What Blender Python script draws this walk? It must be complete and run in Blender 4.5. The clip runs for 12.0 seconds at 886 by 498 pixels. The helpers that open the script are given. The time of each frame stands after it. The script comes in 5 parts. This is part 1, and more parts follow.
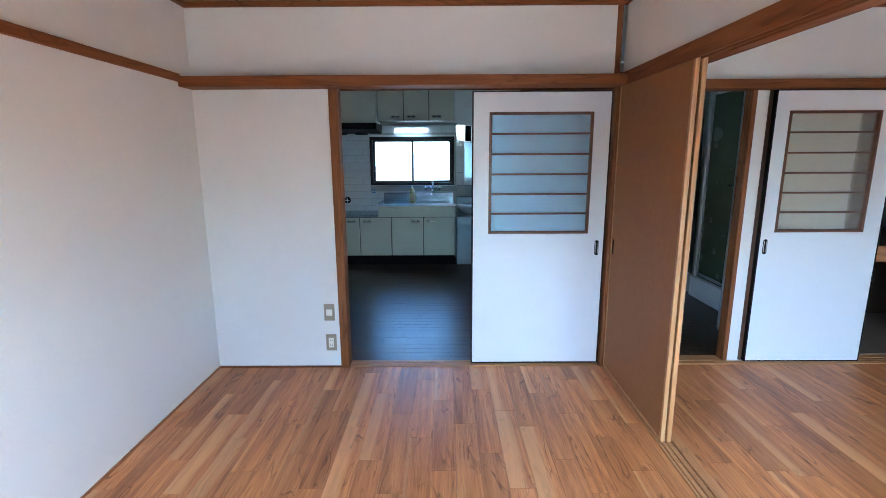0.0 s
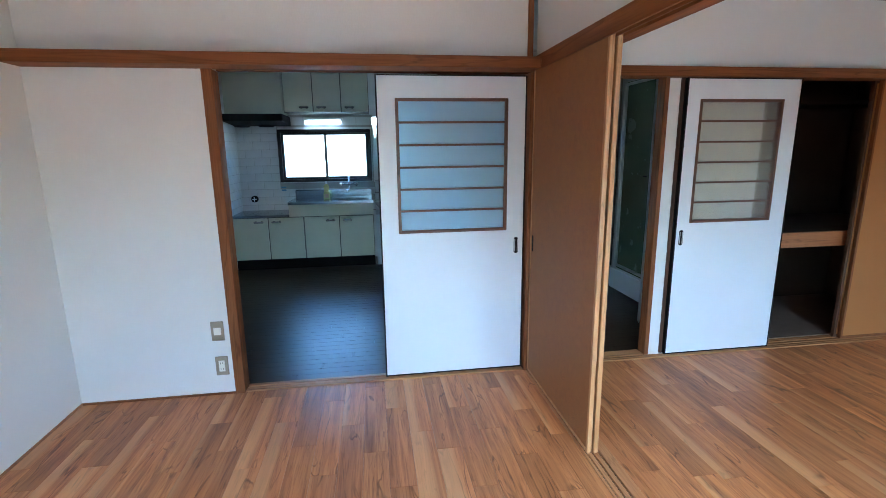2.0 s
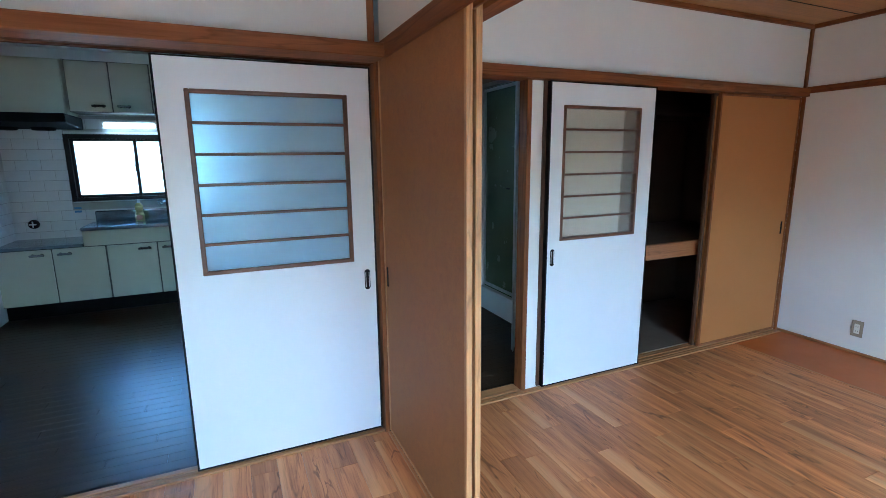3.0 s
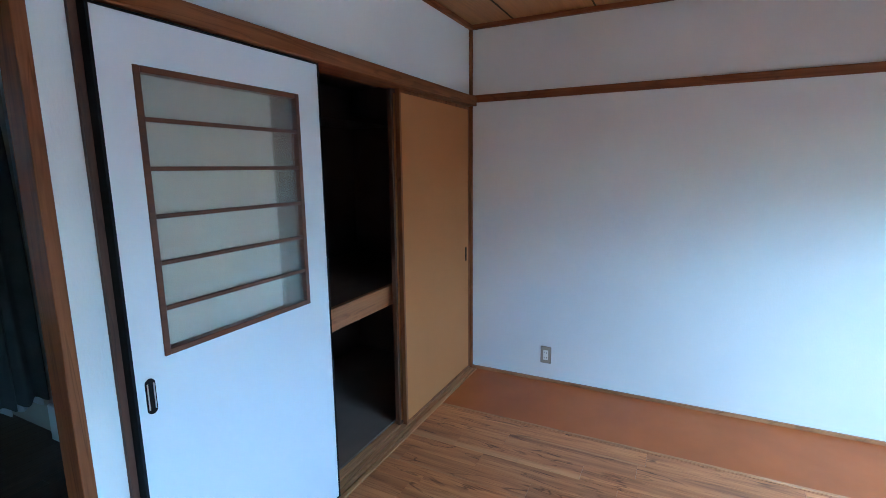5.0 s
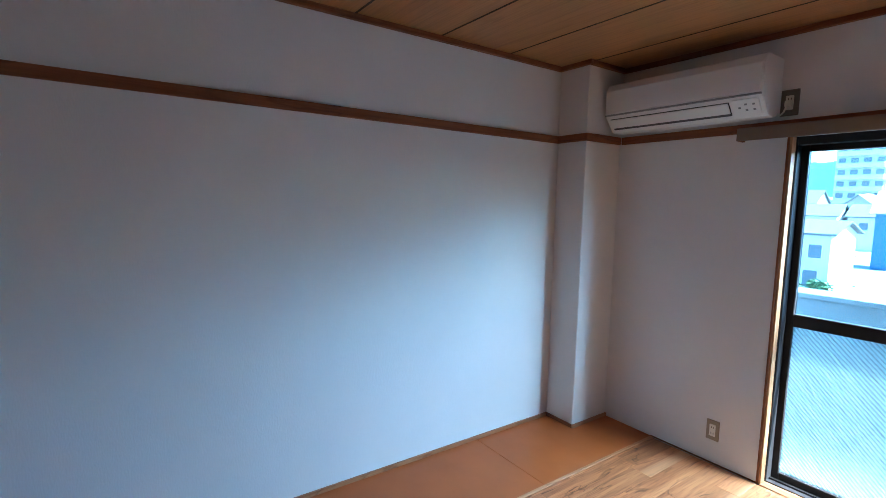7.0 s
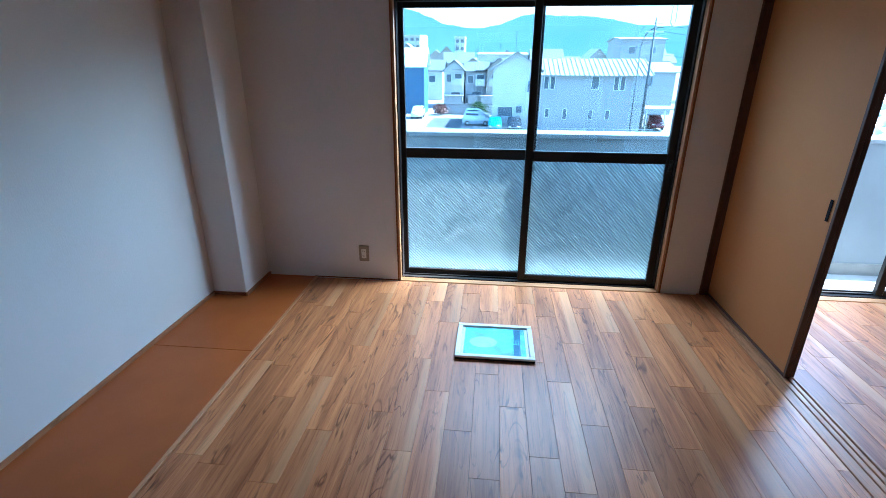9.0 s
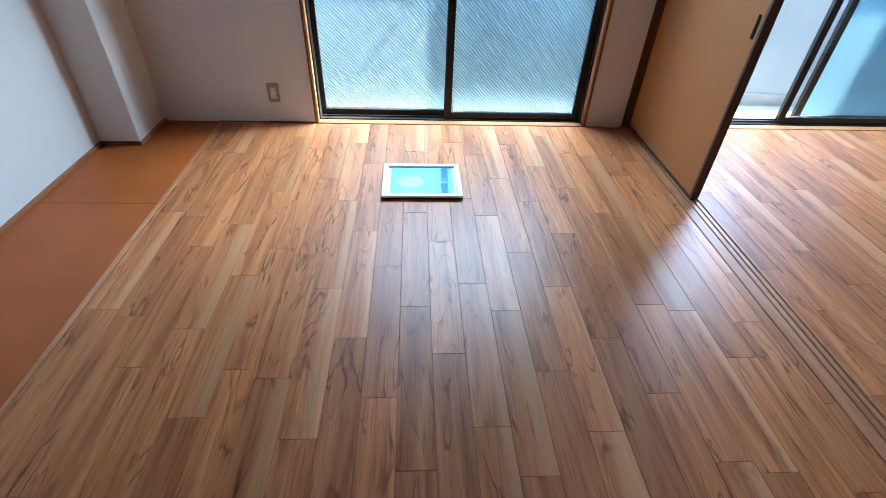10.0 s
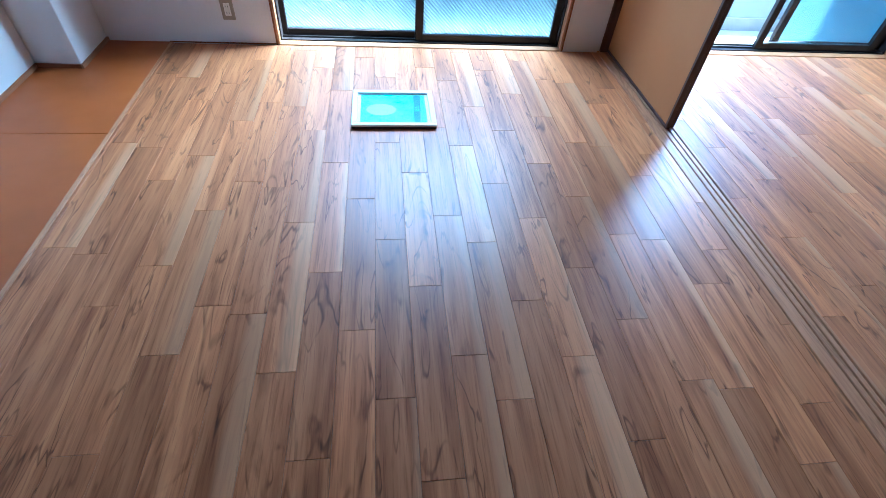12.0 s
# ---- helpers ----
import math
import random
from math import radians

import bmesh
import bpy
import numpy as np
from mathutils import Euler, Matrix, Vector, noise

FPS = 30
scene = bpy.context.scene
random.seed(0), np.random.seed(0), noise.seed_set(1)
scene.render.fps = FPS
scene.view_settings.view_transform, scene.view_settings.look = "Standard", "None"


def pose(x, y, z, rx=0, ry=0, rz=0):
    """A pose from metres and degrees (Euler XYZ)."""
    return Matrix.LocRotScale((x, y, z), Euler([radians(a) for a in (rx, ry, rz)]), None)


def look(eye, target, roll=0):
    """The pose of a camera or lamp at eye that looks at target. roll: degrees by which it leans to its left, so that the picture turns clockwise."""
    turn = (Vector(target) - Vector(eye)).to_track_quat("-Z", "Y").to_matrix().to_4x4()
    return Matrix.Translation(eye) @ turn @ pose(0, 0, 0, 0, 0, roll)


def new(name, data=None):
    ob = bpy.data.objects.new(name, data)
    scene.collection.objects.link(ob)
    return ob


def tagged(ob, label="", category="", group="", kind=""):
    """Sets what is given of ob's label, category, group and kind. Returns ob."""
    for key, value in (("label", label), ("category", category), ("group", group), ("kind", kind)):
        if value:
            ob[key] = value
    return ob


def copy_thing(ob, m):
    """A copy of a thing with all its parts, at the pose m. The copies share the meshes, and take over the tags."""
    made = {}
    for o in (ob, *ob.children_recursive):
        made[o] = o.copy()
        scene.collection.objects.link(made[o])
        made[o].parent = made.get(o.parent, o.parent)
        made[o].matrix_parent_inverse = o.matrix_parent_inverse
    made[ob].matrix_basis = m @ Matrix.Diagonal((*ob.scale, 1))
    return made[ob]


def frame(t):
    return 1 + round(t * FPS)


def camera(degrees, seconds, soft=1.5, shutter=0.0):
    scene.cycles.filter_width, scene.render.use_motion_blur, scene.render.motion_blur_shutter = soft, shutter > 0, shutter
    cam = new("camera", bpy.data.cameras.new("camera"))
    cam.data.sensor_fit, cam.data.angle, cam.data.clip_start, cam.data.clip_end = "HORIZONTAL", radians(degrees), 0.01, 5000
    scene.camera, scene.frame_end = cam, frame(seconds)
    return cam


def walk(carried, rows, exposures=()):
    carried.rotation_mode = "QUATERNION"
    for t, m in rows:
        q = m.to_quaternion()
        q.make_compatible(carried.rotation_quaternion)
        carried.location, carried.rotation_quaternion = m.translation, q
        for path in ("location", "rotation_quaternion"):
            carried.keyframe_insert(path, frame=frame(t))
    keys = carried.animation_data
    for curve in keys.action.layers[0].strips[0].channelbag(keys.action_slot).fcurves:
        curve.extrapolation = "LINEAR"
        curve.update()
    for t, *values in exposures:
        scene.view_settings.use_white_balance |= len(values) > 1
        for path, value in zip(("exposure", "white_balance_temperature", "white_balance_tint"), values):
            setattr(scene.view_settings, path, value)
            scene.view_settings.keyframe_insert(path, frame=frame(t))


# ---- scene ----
cam = camera(85.9, 12.0, soft=0.75)
PATH = [
    (0, (0.346, 0.248, 1.418), (0.338, 2.209, 1.028), -0.3),
    (0.5, (0.342, 0.25, 1.422), (0.355, 2.211, 1.03), -0.1),
    (1, (0.334, 0.27, 1.404), (0.386, 2.23, 1.013), 0.3),
    (1.5, (0.363, 0.347, 1.393), (0.496, 2.3, 0.981), -0.5),
    (2, (0.486, 0.545, 1.393), (0.767, 2.482, 0.982), -0.7),
    (2.5, (0.604, 0.807, 1.386), (1.119, 2.699, 0.99), -0.3),
    (3, (0.757, 1.092, 1.393), (1.556, 2.887, 1.016), -0.6),
    (3.2, (0.837, 1.192, 1.387), (1.747, 2.931, 1.004), -0.8),
    (4.8, (1.606, 1.976, 1.395), (3.291, 2.995, 1.044), -0.8),
    (5, (1.722, 2.069, 1.411), (3.484, 2.953, 1.075), -0.6),
    (5.5, (1.963, 2.246, 1.416), (3.888, 2.685, 1.096), -0.3),
    (6, (2.138, 2.475, 1.471), (4.107, 2.311, 1.162), -0.1),
    (6.5, (2.37, 2.561, 1.462), (4.222, 1.856, 1.189), 0.8),
    (7, (2.551, 2.578, 1.45), (4.179, 1.434, 1.245), 1.2),
    (7.2, (2.654, 2.61, 1.458), (4.125, 1.27, 1.257), 1.5),
    (8.8, (2.882, 2.841, 1.435), (3.177, 0.953, 0.845), 0.3),
    (9, (2.912, 2.831, 1.419), (3.1, 0.977, 0.693), 0.2),
    (9.5, (2.906, 2.812, 1.338), (2.898, 1.099, 0.306), 1.2),
    (10, (2.895, 2.789, 1.305), (2.776, 1.228, 0.06), 2.6),
    (10.5, (2.897, 2.77, 1.278), (2.727, 1.298, -0.066), 3.8),
    (11, (2.894, 2.762, 1.281), (2.693, 1.344, -0.115), 4.5),
    (11.5, (2.903, 2.764, 1.289), (2.68, 1.385, -0.142), 5.3),
    (12, (2.905, 2.767, 1.281), (2.673, 1.404, -0.165), 5.5),
]
EXPOSURES = [(0, 6.05, 5850, 3), (2.5, 6.0, 5700, -2), (3.2, 6.05, 5500, -3), (5, 5.9, 4750, -7), (6, 5.85, 4520, -5), (7, 5.25, 4630, -6), (9, 4.55, 4960, 0), (9.5, 4.68, 5650, 1), (10, 5.0, 5555, 2), (11, 5.33, 4900, 1), (12, 5.36, 4330, -3)]
walk(cam, [(t, look(eye, target, roll)) for t, eye, target, roll in PATH], EXPOSURES)

# ---- world and light ----
world = bpy.data.worlds.new("sky")
scene.world = world
world.use_nodes = True
SUN_EL, SUN_AZ = radians(51), radians(262)      # azimuth clockwise from north (+y)
wn = world.node_tree.nodes
sky = wn.new("ShaderNodeTexSky")
sky.sky_type, sky.sun_disc, sky.sun_elevation, sky.sun_rotation = "NISHITA", False, SUN_EL, SUN_AZ
sky.air_density, sky.dust_density, sky.ozone_density = 1.0, 1.0, 2.0
bg = wn["Background"]
bg.inputs["Strength"].default_value = 0.10
world.node_tree.links.new(sky.outputs[0], bg.inputs["Color"])

sun_dir = Vector((math.sin(SUN_AZ) * math.cos(SUN_EL), math.cos(SUN_AZ) * math.cos(SUN_EL), math.sin(SUN_EL)))
sun = new("sun", bpy.data.lights.new("sun", "SUN"))
sun.data.energy, sun.data.angle, sun.data.color = 3.6, radians(0.53), (1.0, 0.94, 0.85)
sun.matrix_basis = look(sun_dir * 50, (0, 0, 0))


# added area lamps above the two balcony window heads, standing in for sky light
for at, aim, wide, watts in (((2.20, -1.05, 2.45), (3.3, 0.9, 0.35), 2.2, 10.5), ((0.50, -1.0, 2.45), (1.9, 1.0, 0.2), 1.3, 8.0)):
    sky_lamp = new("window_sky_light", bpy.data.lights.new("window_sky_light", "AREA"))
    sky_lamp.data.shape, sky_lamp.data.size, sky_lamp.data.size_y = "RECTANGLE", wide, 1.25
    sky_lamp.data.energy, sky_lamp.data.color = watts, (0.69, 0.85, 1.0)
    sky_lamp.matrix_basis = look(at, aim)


# ---- materials ----
def shader(name):
    m = bpy.data.materials.new(name)
    m.use_nodes = True
    return m, m.node_tree.nodes, m.node_tree.links, m.node_tree.nodes["Principled BSDF"]


def ramp(nodes, stops):
    r = nodes.new("ShaderNodeValToRGB")
    while len(r.color_ramp.elements) < len(stops):
        r.color_ramp.elements.new(0.5)
    for e, (p, c) in zip(r.color_ramp.elements, stops):
        e.position, e.color = p, (*c, 1)
    return r


def coords(nodes, links, scale=(1, 1, 1), spread=0.0):
    tc = nodes.new("ShaderNodeTexCoord")
    mp = nodes.new("ShaderNodeMapping")
    mp.inputs["Scale"].default_value = scale
    src = tc.outputs["Object"]
    if spread:
        info = nodes.new("ShaderNodeObjectInfo")
        mul = nodes.new("ShaderNodeMath")
        mul.operation = "MULTIPLY"
        mul.inputs[1].default_value = spread
        links.new(info.outputs["Random"], mul.inputs[0])
        add = nodes.new("ShaderNodeVectorMath")
        links.new(src, add.inputs[0])
        links.new(mul.outputs[0], add.inputs[1])
        src = add.outputs[0]
    links.new(src, mp.inputs[0])
    return mp.outputs[0]


def noise_tex(nodes, links, vec, scale, detail=4, rough=0.55, distort=0.0):
    n = nodes.new("ShaderNodeTexNoise")
    n.inputs["Scale"].default_value, n.inputs["Detail"].default_value = scale, detail
    n.inputs["Roughness"].default_value, n.inputs["Distortion"].default_value = rough, distort
    links.new(vec, n.inputs["Vector"])
    return n.outputs["Fac"]


def bump(nodes, links, height, bsdf, strength=0.2, dist=0.002):
    b = nodes.new("ShaderNodeBump")
    b.inputs["Strength"].default_value, b.inputs["Distance"].default_value = strength, dist
    links.new(height, b.inputs["Height"])
    links.new(b.outputs[0], bsdf.inputs["Normal"])


def mix_col(nodes, links, fac, a, b, blend="MIX"):
    m = nodes.new("ShaderNodeMix")
    m.data_type, m.blend_type = "RGBA", blend
    for sock, v in ((m.inputs[0], fac), (m.inputs[6], a), (m.inputs[7], b)):
        if isinstance(v, bpy.types.NodeSocket):
            links.new(v, sock)
        elif isinstance(v, tuple):
            sock.default_value = (*v, 1)
        else:
            sock.default_value = v
    return m.outputs[2]


def paint(name, col, rough=0.5, vary=0.06, scale=6, grain=180, relief=0.08, metal=0.0, spec=0.5):
    """Paint, plastic, plaster or metal with soft blotches and a fine grain."""
    m, n, l, p = shader(name)
    v = coords(n, l)
    big = noise_tex(n, l, v, scale, 5)
    fine = noise_tex(n, l, v, grain, 3)
    r = ramp(n, [(0.3, tuple(c * (1 - vary) for c in col)), (0.7, tuple(min(1, c * (1 + vary)) for c in col))])
    l.new(big, r.inputs[0])
    l.new(r.outputs[0], p.inputs["Base Color"])
    rr = n.new("ShaderNodeMapRange")
    rr.inputs[3].default_value, rr.inputs[4].default_value = max(0.02, rough - 0.08), min(1, rough + 0.08)
    l.new(noise_tex(n, l, v, scale * 3, 4), rr.inputs[0])
    l.new(rr.outputs[0], p.inputs["Roughness"])
    p.inputs["Metallic"].default_value = metal
    p.inputs["Specular IOR Level"].default_value = spec
    bump(n, l, fine, p, relief, 0.001)
    return m


def wood(name, light, mid, dark, axis=1, rough=0.35, spread=0.0, scale=1.0, tone=0.0, figure=0.5, edge=False):
    """Wood with its grain along the given axis, a flowing figure, pores and, where it comes in boards, a tone for each board."""
    m, n, l, p = shader(name)
    st = [9.0, 9.0, 9.0]
    st[axis] = 1.5 if edge else 0.9
    v = coords(n, l, tuple(c * scale for c in st), spread)
    fl = noise_tex(n, l, v, 1.0, 3, 0.5, 0.9 if edge else 1.6)
    w = n.new("ShaderNodeMath")
    w.operation = "MULTIPLY"
    w.inputs[1].default_value = 9.0
    l.new(fl, w.inputs[0])
    fr = n.new("ShaderNodeMath")
    fr.operation = "PINGPONG"
    fr.inputs[1].default_value = 1.0
    l.new(w.outputs[0], fr.inputs[0])
    st2 = [150.0, 150.0, 150.0]
    st2[axis] = 5.5 if edge else 5.0
    v2 = coords(n, l, tuple(c * scale for c in st2), spread)
    pores = noise_tex(n, l, v2, 1.0, 4, 0.6)
    st3 = [22.0, 22.0, 22.0]
    st3[axis] = 1.3
    streak = noise_tex(n, l, coords(n, l, tuple(c * scale for c in st3), spread * 1.7), 1.0, 5, 0.6, 0.6)
    base = ramp(n, [(0.27, dark), (0.50, mid), (0.74, light)] if edge else [(0.25, dark), (0.48, mid), (0.74, light)])
    l.new(streak, base.inputs[0])
    line = ramp(n, [(0.0, (1, 1, 1)), (0.84 if edge else 0.78, (1, 1, 1)), (0.97, (1 - figure, 1 - figure * 1.08, 1 - figure * 1.15))])
    l.new(fr.outputs[0], line.inputs[0])
    some = 1.0
    if edge:
        # the figure is strong on some stretches and faint on others
        sg = n.new("ShaderNodeMapRange")
        sg.inputs[1].default_value, sg.inputs[2].default_value, sg.inputs[3].default_value = 0.42, 0.60, 0.12
        l.new(noise_tex(n, l, coords(n, l, (14.0, 4.0, 4.0), spread * 0.7), 1.0, 3, 0.6), sg.inputs[0])
        some = sg.outputs[0]
    c1 = mix_col(n, l, some, base.outputs[0], line.outputs[0], "MULTIPLY")
    pr = ramp(n, [(0.33, (0.62, 0.55, 0.50)), (0.48, (1, 1, 1))] if edge else [(0.32, (0.72, 0.68, 0.64)), (0.55, (1, 1, 1))])
    l.new(pores, pr.inputs[0])
    c2 = mix_col(n, l, 0.85 if edge else 0.7, c1, pr.outputs[0], "MULTIPLY")
    if edge:
        # pale sapwood along one side of some boards
        tc = n.new("ShaderNodeTexCoord")
        sx = n.new("ShaderNodeSeparateXYZ")
        l.new(tc.outputs["Object"], sx.inputs[0])
        info2 = n.new("ShaderNodeObjectInfo")
        gate = n.new("ShaderNodeMath")
        gate.operation = "MULTIPLY_ADD"
        gate.inputs[1].default_value, gate.inputs[2].default_value = 0.20, -0.165
        l.new(info2.outputs["Random"], gate.inputs[0])
        wob = n.new("ShaderNodeMath")
        wob.operation = "MULTIPLY_ADD"
        wob.inputs[1].default_value = 0.03
        l.new(fl, wob.inputs[0])
        l.new(sx.outputs[0], wob.inputs[2])
        dif = n.new("ShaderNodeMath")
        dif.operation = "SUBTRACT"
        l.new(gate.outputs[0], dif.inputs[0])
        l.new(wob.outputs[0], dif.inputs[1])
        sm = n.new("ShaderNodeMapRange")
        sm.inputs[1].default_value, sm.inputs[2].default_value = -0.012, 0.012
        l.new(dif.outputs[0], sm.inputs[0])
        fade = n.new("ShaderNodeMath")
        fade.operation = "MULTIPLY"
        fade.inputs[1].default_value = 0.54
        l.new(sm.outputs[0], fade.inputs[0])
        c2 = mix_col(n, l, fade.outputs[0], c2, (0.66, 0.345, 0.165))
    if tone:
        info = n.new("ShaderNodeObjectInfo")
        wn2 = n.new("ShaderNodeTexWhiteNoise")
        wn2.noise_dimensions = "1D"
        l.new(info.outputs["Random"], wn2.inputs["W"])
        tr = ramp(n, [(0.0, (1 - tone, 1 - tone * 1.1, 1 - tone * 1.2)), (0.5, (1, 1, 1)), (1.0, (1 + tone, 1 + tone, 1 + tone * 0.9))])
        l.new(wn2.outputs["Value"], tr.inputs[0])
        c2 = mix_col(n, l, 1.0, c2, tr.outputs[0], "MULTIPLY")
    l.new(c2, p.inputs["Base Color"])
    rr = n.new("ShaderNodeMapRange")
    rr.inputs[3].default_value, rr.inputs[4].default_value = rough - 0.07, rough + 0.07
    l.new(streak, rr.inputs[0])
    l.new(rr.outputs[0], p.inputs["Roughness"])
    bump(n, l, pores, p, 0.12, 0.0008)
    return m


def wallpaper(name, col, rough=0.85):
    """Vinyl wallpaper with a fine woven relief."""
    m, n, l, p = shader(name)
    v = coords(n, l)
    weave = noise_tex(n, l, coords(n, l, (170, 170, 60)), 1.0, 3)
    big = noise_tex(n, l, v, 1.6, 5)
    r = ramp(n, [(0.25, tuple(c * 0.95 for c in col)), (0.75, tuple(min(1, c * 1.03) for c in col))])
    l.new(big, r.inputs[0])
    l.new(r.outputs[0], p.inputs["Base Color"])
    p.inputs["Roughness"].default_value = rough
    p.inputs["Specular IOR Level"].default_value = 0.25
    bump(n, l, weave, p, 0.6, 0.0014)
    return m


def clear_glass(name, tint=(0.55, 0.64, 0.68)):
    m, n, l, p = shader(name)
    tr, gl, mx, lw = n.new("ShaderNodeBsdfTransparent"), n.new("ShaderNodeBsdfGlossy"), n.new("ShaderNodeMixShader"), n.new("ShaderNodeLayerWeight")
    tr.inputs[0].default_value, gl.inputs["Roughness"].default_value = (*tint, 1), 0.02
    lw.inputs[0].default_value = 0.5
    pw, fz = n.new("ShaderNodeMath"), n.new("ShaderNodeMath")
    pw.operation, fz.operation = "POWER", "MULTIPLY_ADD"
    pw.inputs[1].default_value = 5.0
    fz.inputs[1].default_value, fz.inputs[2].default_value = 0.96, 0.04
    l.new(lw.outputs["Facing"], pw.inputs[0])
    l.new(pw.outputs[0], fz.inputs[0])
    l.new(fz.outputs[0], mx.inputs[0])
    l.new(tr.outputs[0], mx.inputs[1])
    l.new(gl.outputs[0], mx.inputs[2])
    l.new(mx.outputs[0], n["Material Output"].inputs[0])
    return m


def frosted_glass(name, col, rough=0.5, trans=0.85, ribs=False):
    m, n, l, p = shader(name)
    p.inputs["Base Color"].default_value = (*col, 1)
    p.inputs["Roughness"].default_value = rough
    p.inputs["Transmission Weight"].default_value = trans
    p.inputs["IOR"].default_value = 1.45
    v = coords(n, l)
    if ribs:
        mp = n.new("ShaderNodeMapping")
        mp.inputs["Rotation"].default_value = (0, radians(-45), 0)
        l.new(v, mp.inputs[0])
        wv = n.new("ShaderNodeTexWave")
        wv.wave_type, wv.bands_direction = "BANDS", "X"
        wv.inputs["Scale"].default_value = 20.0
        l.new(mp.outputs[0], wv.inputs["Vector"])
        r = ramp(n, [(0.15, tuple(c * 0.5 for c in col)), (0.6, col)])
        l.new(wv.outputs["Fac"], r.inputs[0])
        l.new(r.outputs[0], p.inputs["Base Color"])
        bump(n, l, wv.outputs["Fac"], p, 0.6, 0.004)
    else:
        bump(n, l, noise_tex(n, l, v, 260, 3), p, 0.15, 0.001)
    return m


def glow(name, col, strength):
    m, n, l, p = shader(name)
    p.inputs["Base Color"].default_value = (*col, 1)
    p.inputs["Emission Color"].default_value = (*col, 1)
    p.inputs["Emission Strength"].default_value = strength
    return m


WALL = wallpaper("wallpaper_white", (0.74, 0.71, 0.67))
KWALL = wallpaper("kitchen_wall_white", (0.72, 0.74, 0.74))
TRIM_Y = wood("trim_wood_ns", (0.28, 0.102, 0.035), (0.215, 0.073, 0.024), (0.145, 0.046, 0.015), 1, 0.62, scale=0.8, figure=0.3)
TRIM_X = wood("trim_wood_ew", (0.28, 0.102, 0.035), (0.215, 0.073, 0.024), (0.145, 0.046, 0.015), 0, 0.62, scale=0.8, figure=0.3)
TRIM_Z = wood("trim_wood_upright", (0.28, 0.102, 0.035), (0.215, 0.073, 0.024), (0.145, 0.046, 0.015), 2, 0.62, scale=0.8, figure=0.3)
for trim in (TRIM_X, TRIM_Y, TRIM_Z):
    trim.node_tree.nodes["Principled BSDF"].inputs["Specular IOR Level"].default_value = 0.22
BAR_X = wood("dark_bar_wood", (0.15, 0.052, 0.020), (0.11, 0.036, 0.014), (0.07, 0.023, 0.009), 0, 0.4, scale=0.8, figure=0.2)
# darker trim wood: paints the shade under the kitchen door lintel
LINTEL = wood("dull_shaded_lintel_wood", (0.16, 0.058, 0.022), (0.12, 0.042, 0.016), (0.08, 0.028, 0.011), 0, 0.75, scale=0.8, figure=0.2)
LINTEL.node_tree.nodes["Principled BSDF"].inputs["Specular IOR Level"].default_value = 0.1
DARK_Z = wood("dark_wood_upright", (0.11, 0.040, 0.018), (0.085, 0.030, 0.013), (0.055, 0.020, 0.009), 2, 0.6, scale=0.8, figure=0.3)
PALE_Z = wood("pale_wood_upright", (0.56, 0.285, 0.12), (0.48, 0.23, 0.09), (0.38, 0.17, 0.065), 2, 0.45, figure=0.25)
PALE_Y = wood("pale_wood_ns", (0.56, 0.27, 0.12), (0.47, 0.205, 0.085), (0.36, 0.145, 0.058), 1, 0.45, figure=0.25)
PALE_X = wood("pale_wood_ew", (0.52, 0.255, 0.105), (0.44, 0.20, 0.078), (0.34, 0.15, 0.056), 0, 0.45, figure=0.25)
PLANK = wood("floor_plank_walnut", (0.63, 0.268, 0.104), (0.475, 0.176, 0.062), (0.255, 0.080, 0.028), 1, 0.39, spread=41.0, tone=0.20, figure=0.60, edge=True)
PLANK.node_tree.nodes["Principled BSDF"].inputs["Specular IOR Level"].default_value = 0.42
KPLANK = wood("kitchen_floor_board", (0.062, 0.034, 0.020), (0.045, 0.024, 0.014), (0.030, 0.016, 0.010), 0, 0.34, spread=23.0, tone=0.15, figure=0.3)
KPLANK.node_tree.nodes["Principled BSDF"].inputs["Specular IOR Level"].default_value = 0.28
CEIL_E = wood("ceiling_board_ew", (0.44, 0.205, 0.066), (0.40, 0.18, 0.055), (0.34, 0.145, 0.042), 0, 0.5, scale=0.55, figure=0.12)
CEIL_W = wood("ceiling_board_ns", (0.44, 0.205, 0.066), (0.40, 0.18, 0.055), (0.34, 0.145, 0.042), 1, 0.5, scale=0.55, figure=0.12)
GAP = paint("dark_joint", (0.03, 0.018, 0.01), 0.8)
ORANGE = paint("orange_vinyl_board", (0.39, 0.102, 0.020), 0.4, 0.10, 3, 220, 0.06, spec=0.3)
TAN = paint("tan_panel_vinyl", (0.44, 0.175, 0.055), 0.7, 0.04, 2, 260, 0.10, spec=0.2)
BROWN = wood("brown_panel_vinyl", (0.33, 0.140, 0.052), (0.30, 0.125, 0.046), (0.27, 0.108, 0.040), 0, 0.6, scale=1.4, figure=0.08)
BROWN.node_tree.nodes["Principled BSDF"].inputs["Specular IOR Level"].default_value = 0.22
WHITE = paint("white_door_laminate", (0.73, 0.74, 0.755), 0.34, 0.02, 2, 300, 0.03)
BLACK = paint("black_edge", (0.012, 0.011, 0.012), 0.7, 0.2, spec=0.05)
BRONZE = paint("dark_bronze_aluminium", (0.014, 0.012, 0.012), 0.4, 0.2, 8, 200, 0.05, 0.2, spec=0.35)
ALU = paint("aluminium", (0.55, 0.56, 0.57), 0.35, 0.06, 10, 300, 0.05, 1.0)
STEEL = paint("stainless_steel", (0.26, 0.29, 0.33), 0.2, 0.08, 8, 300, 0.06, 1.0)
CHROME = paint("chrome", (0.75, 0.76, 0.78), 0.1, 0.03, 10, 300, 0.02, 1.0)
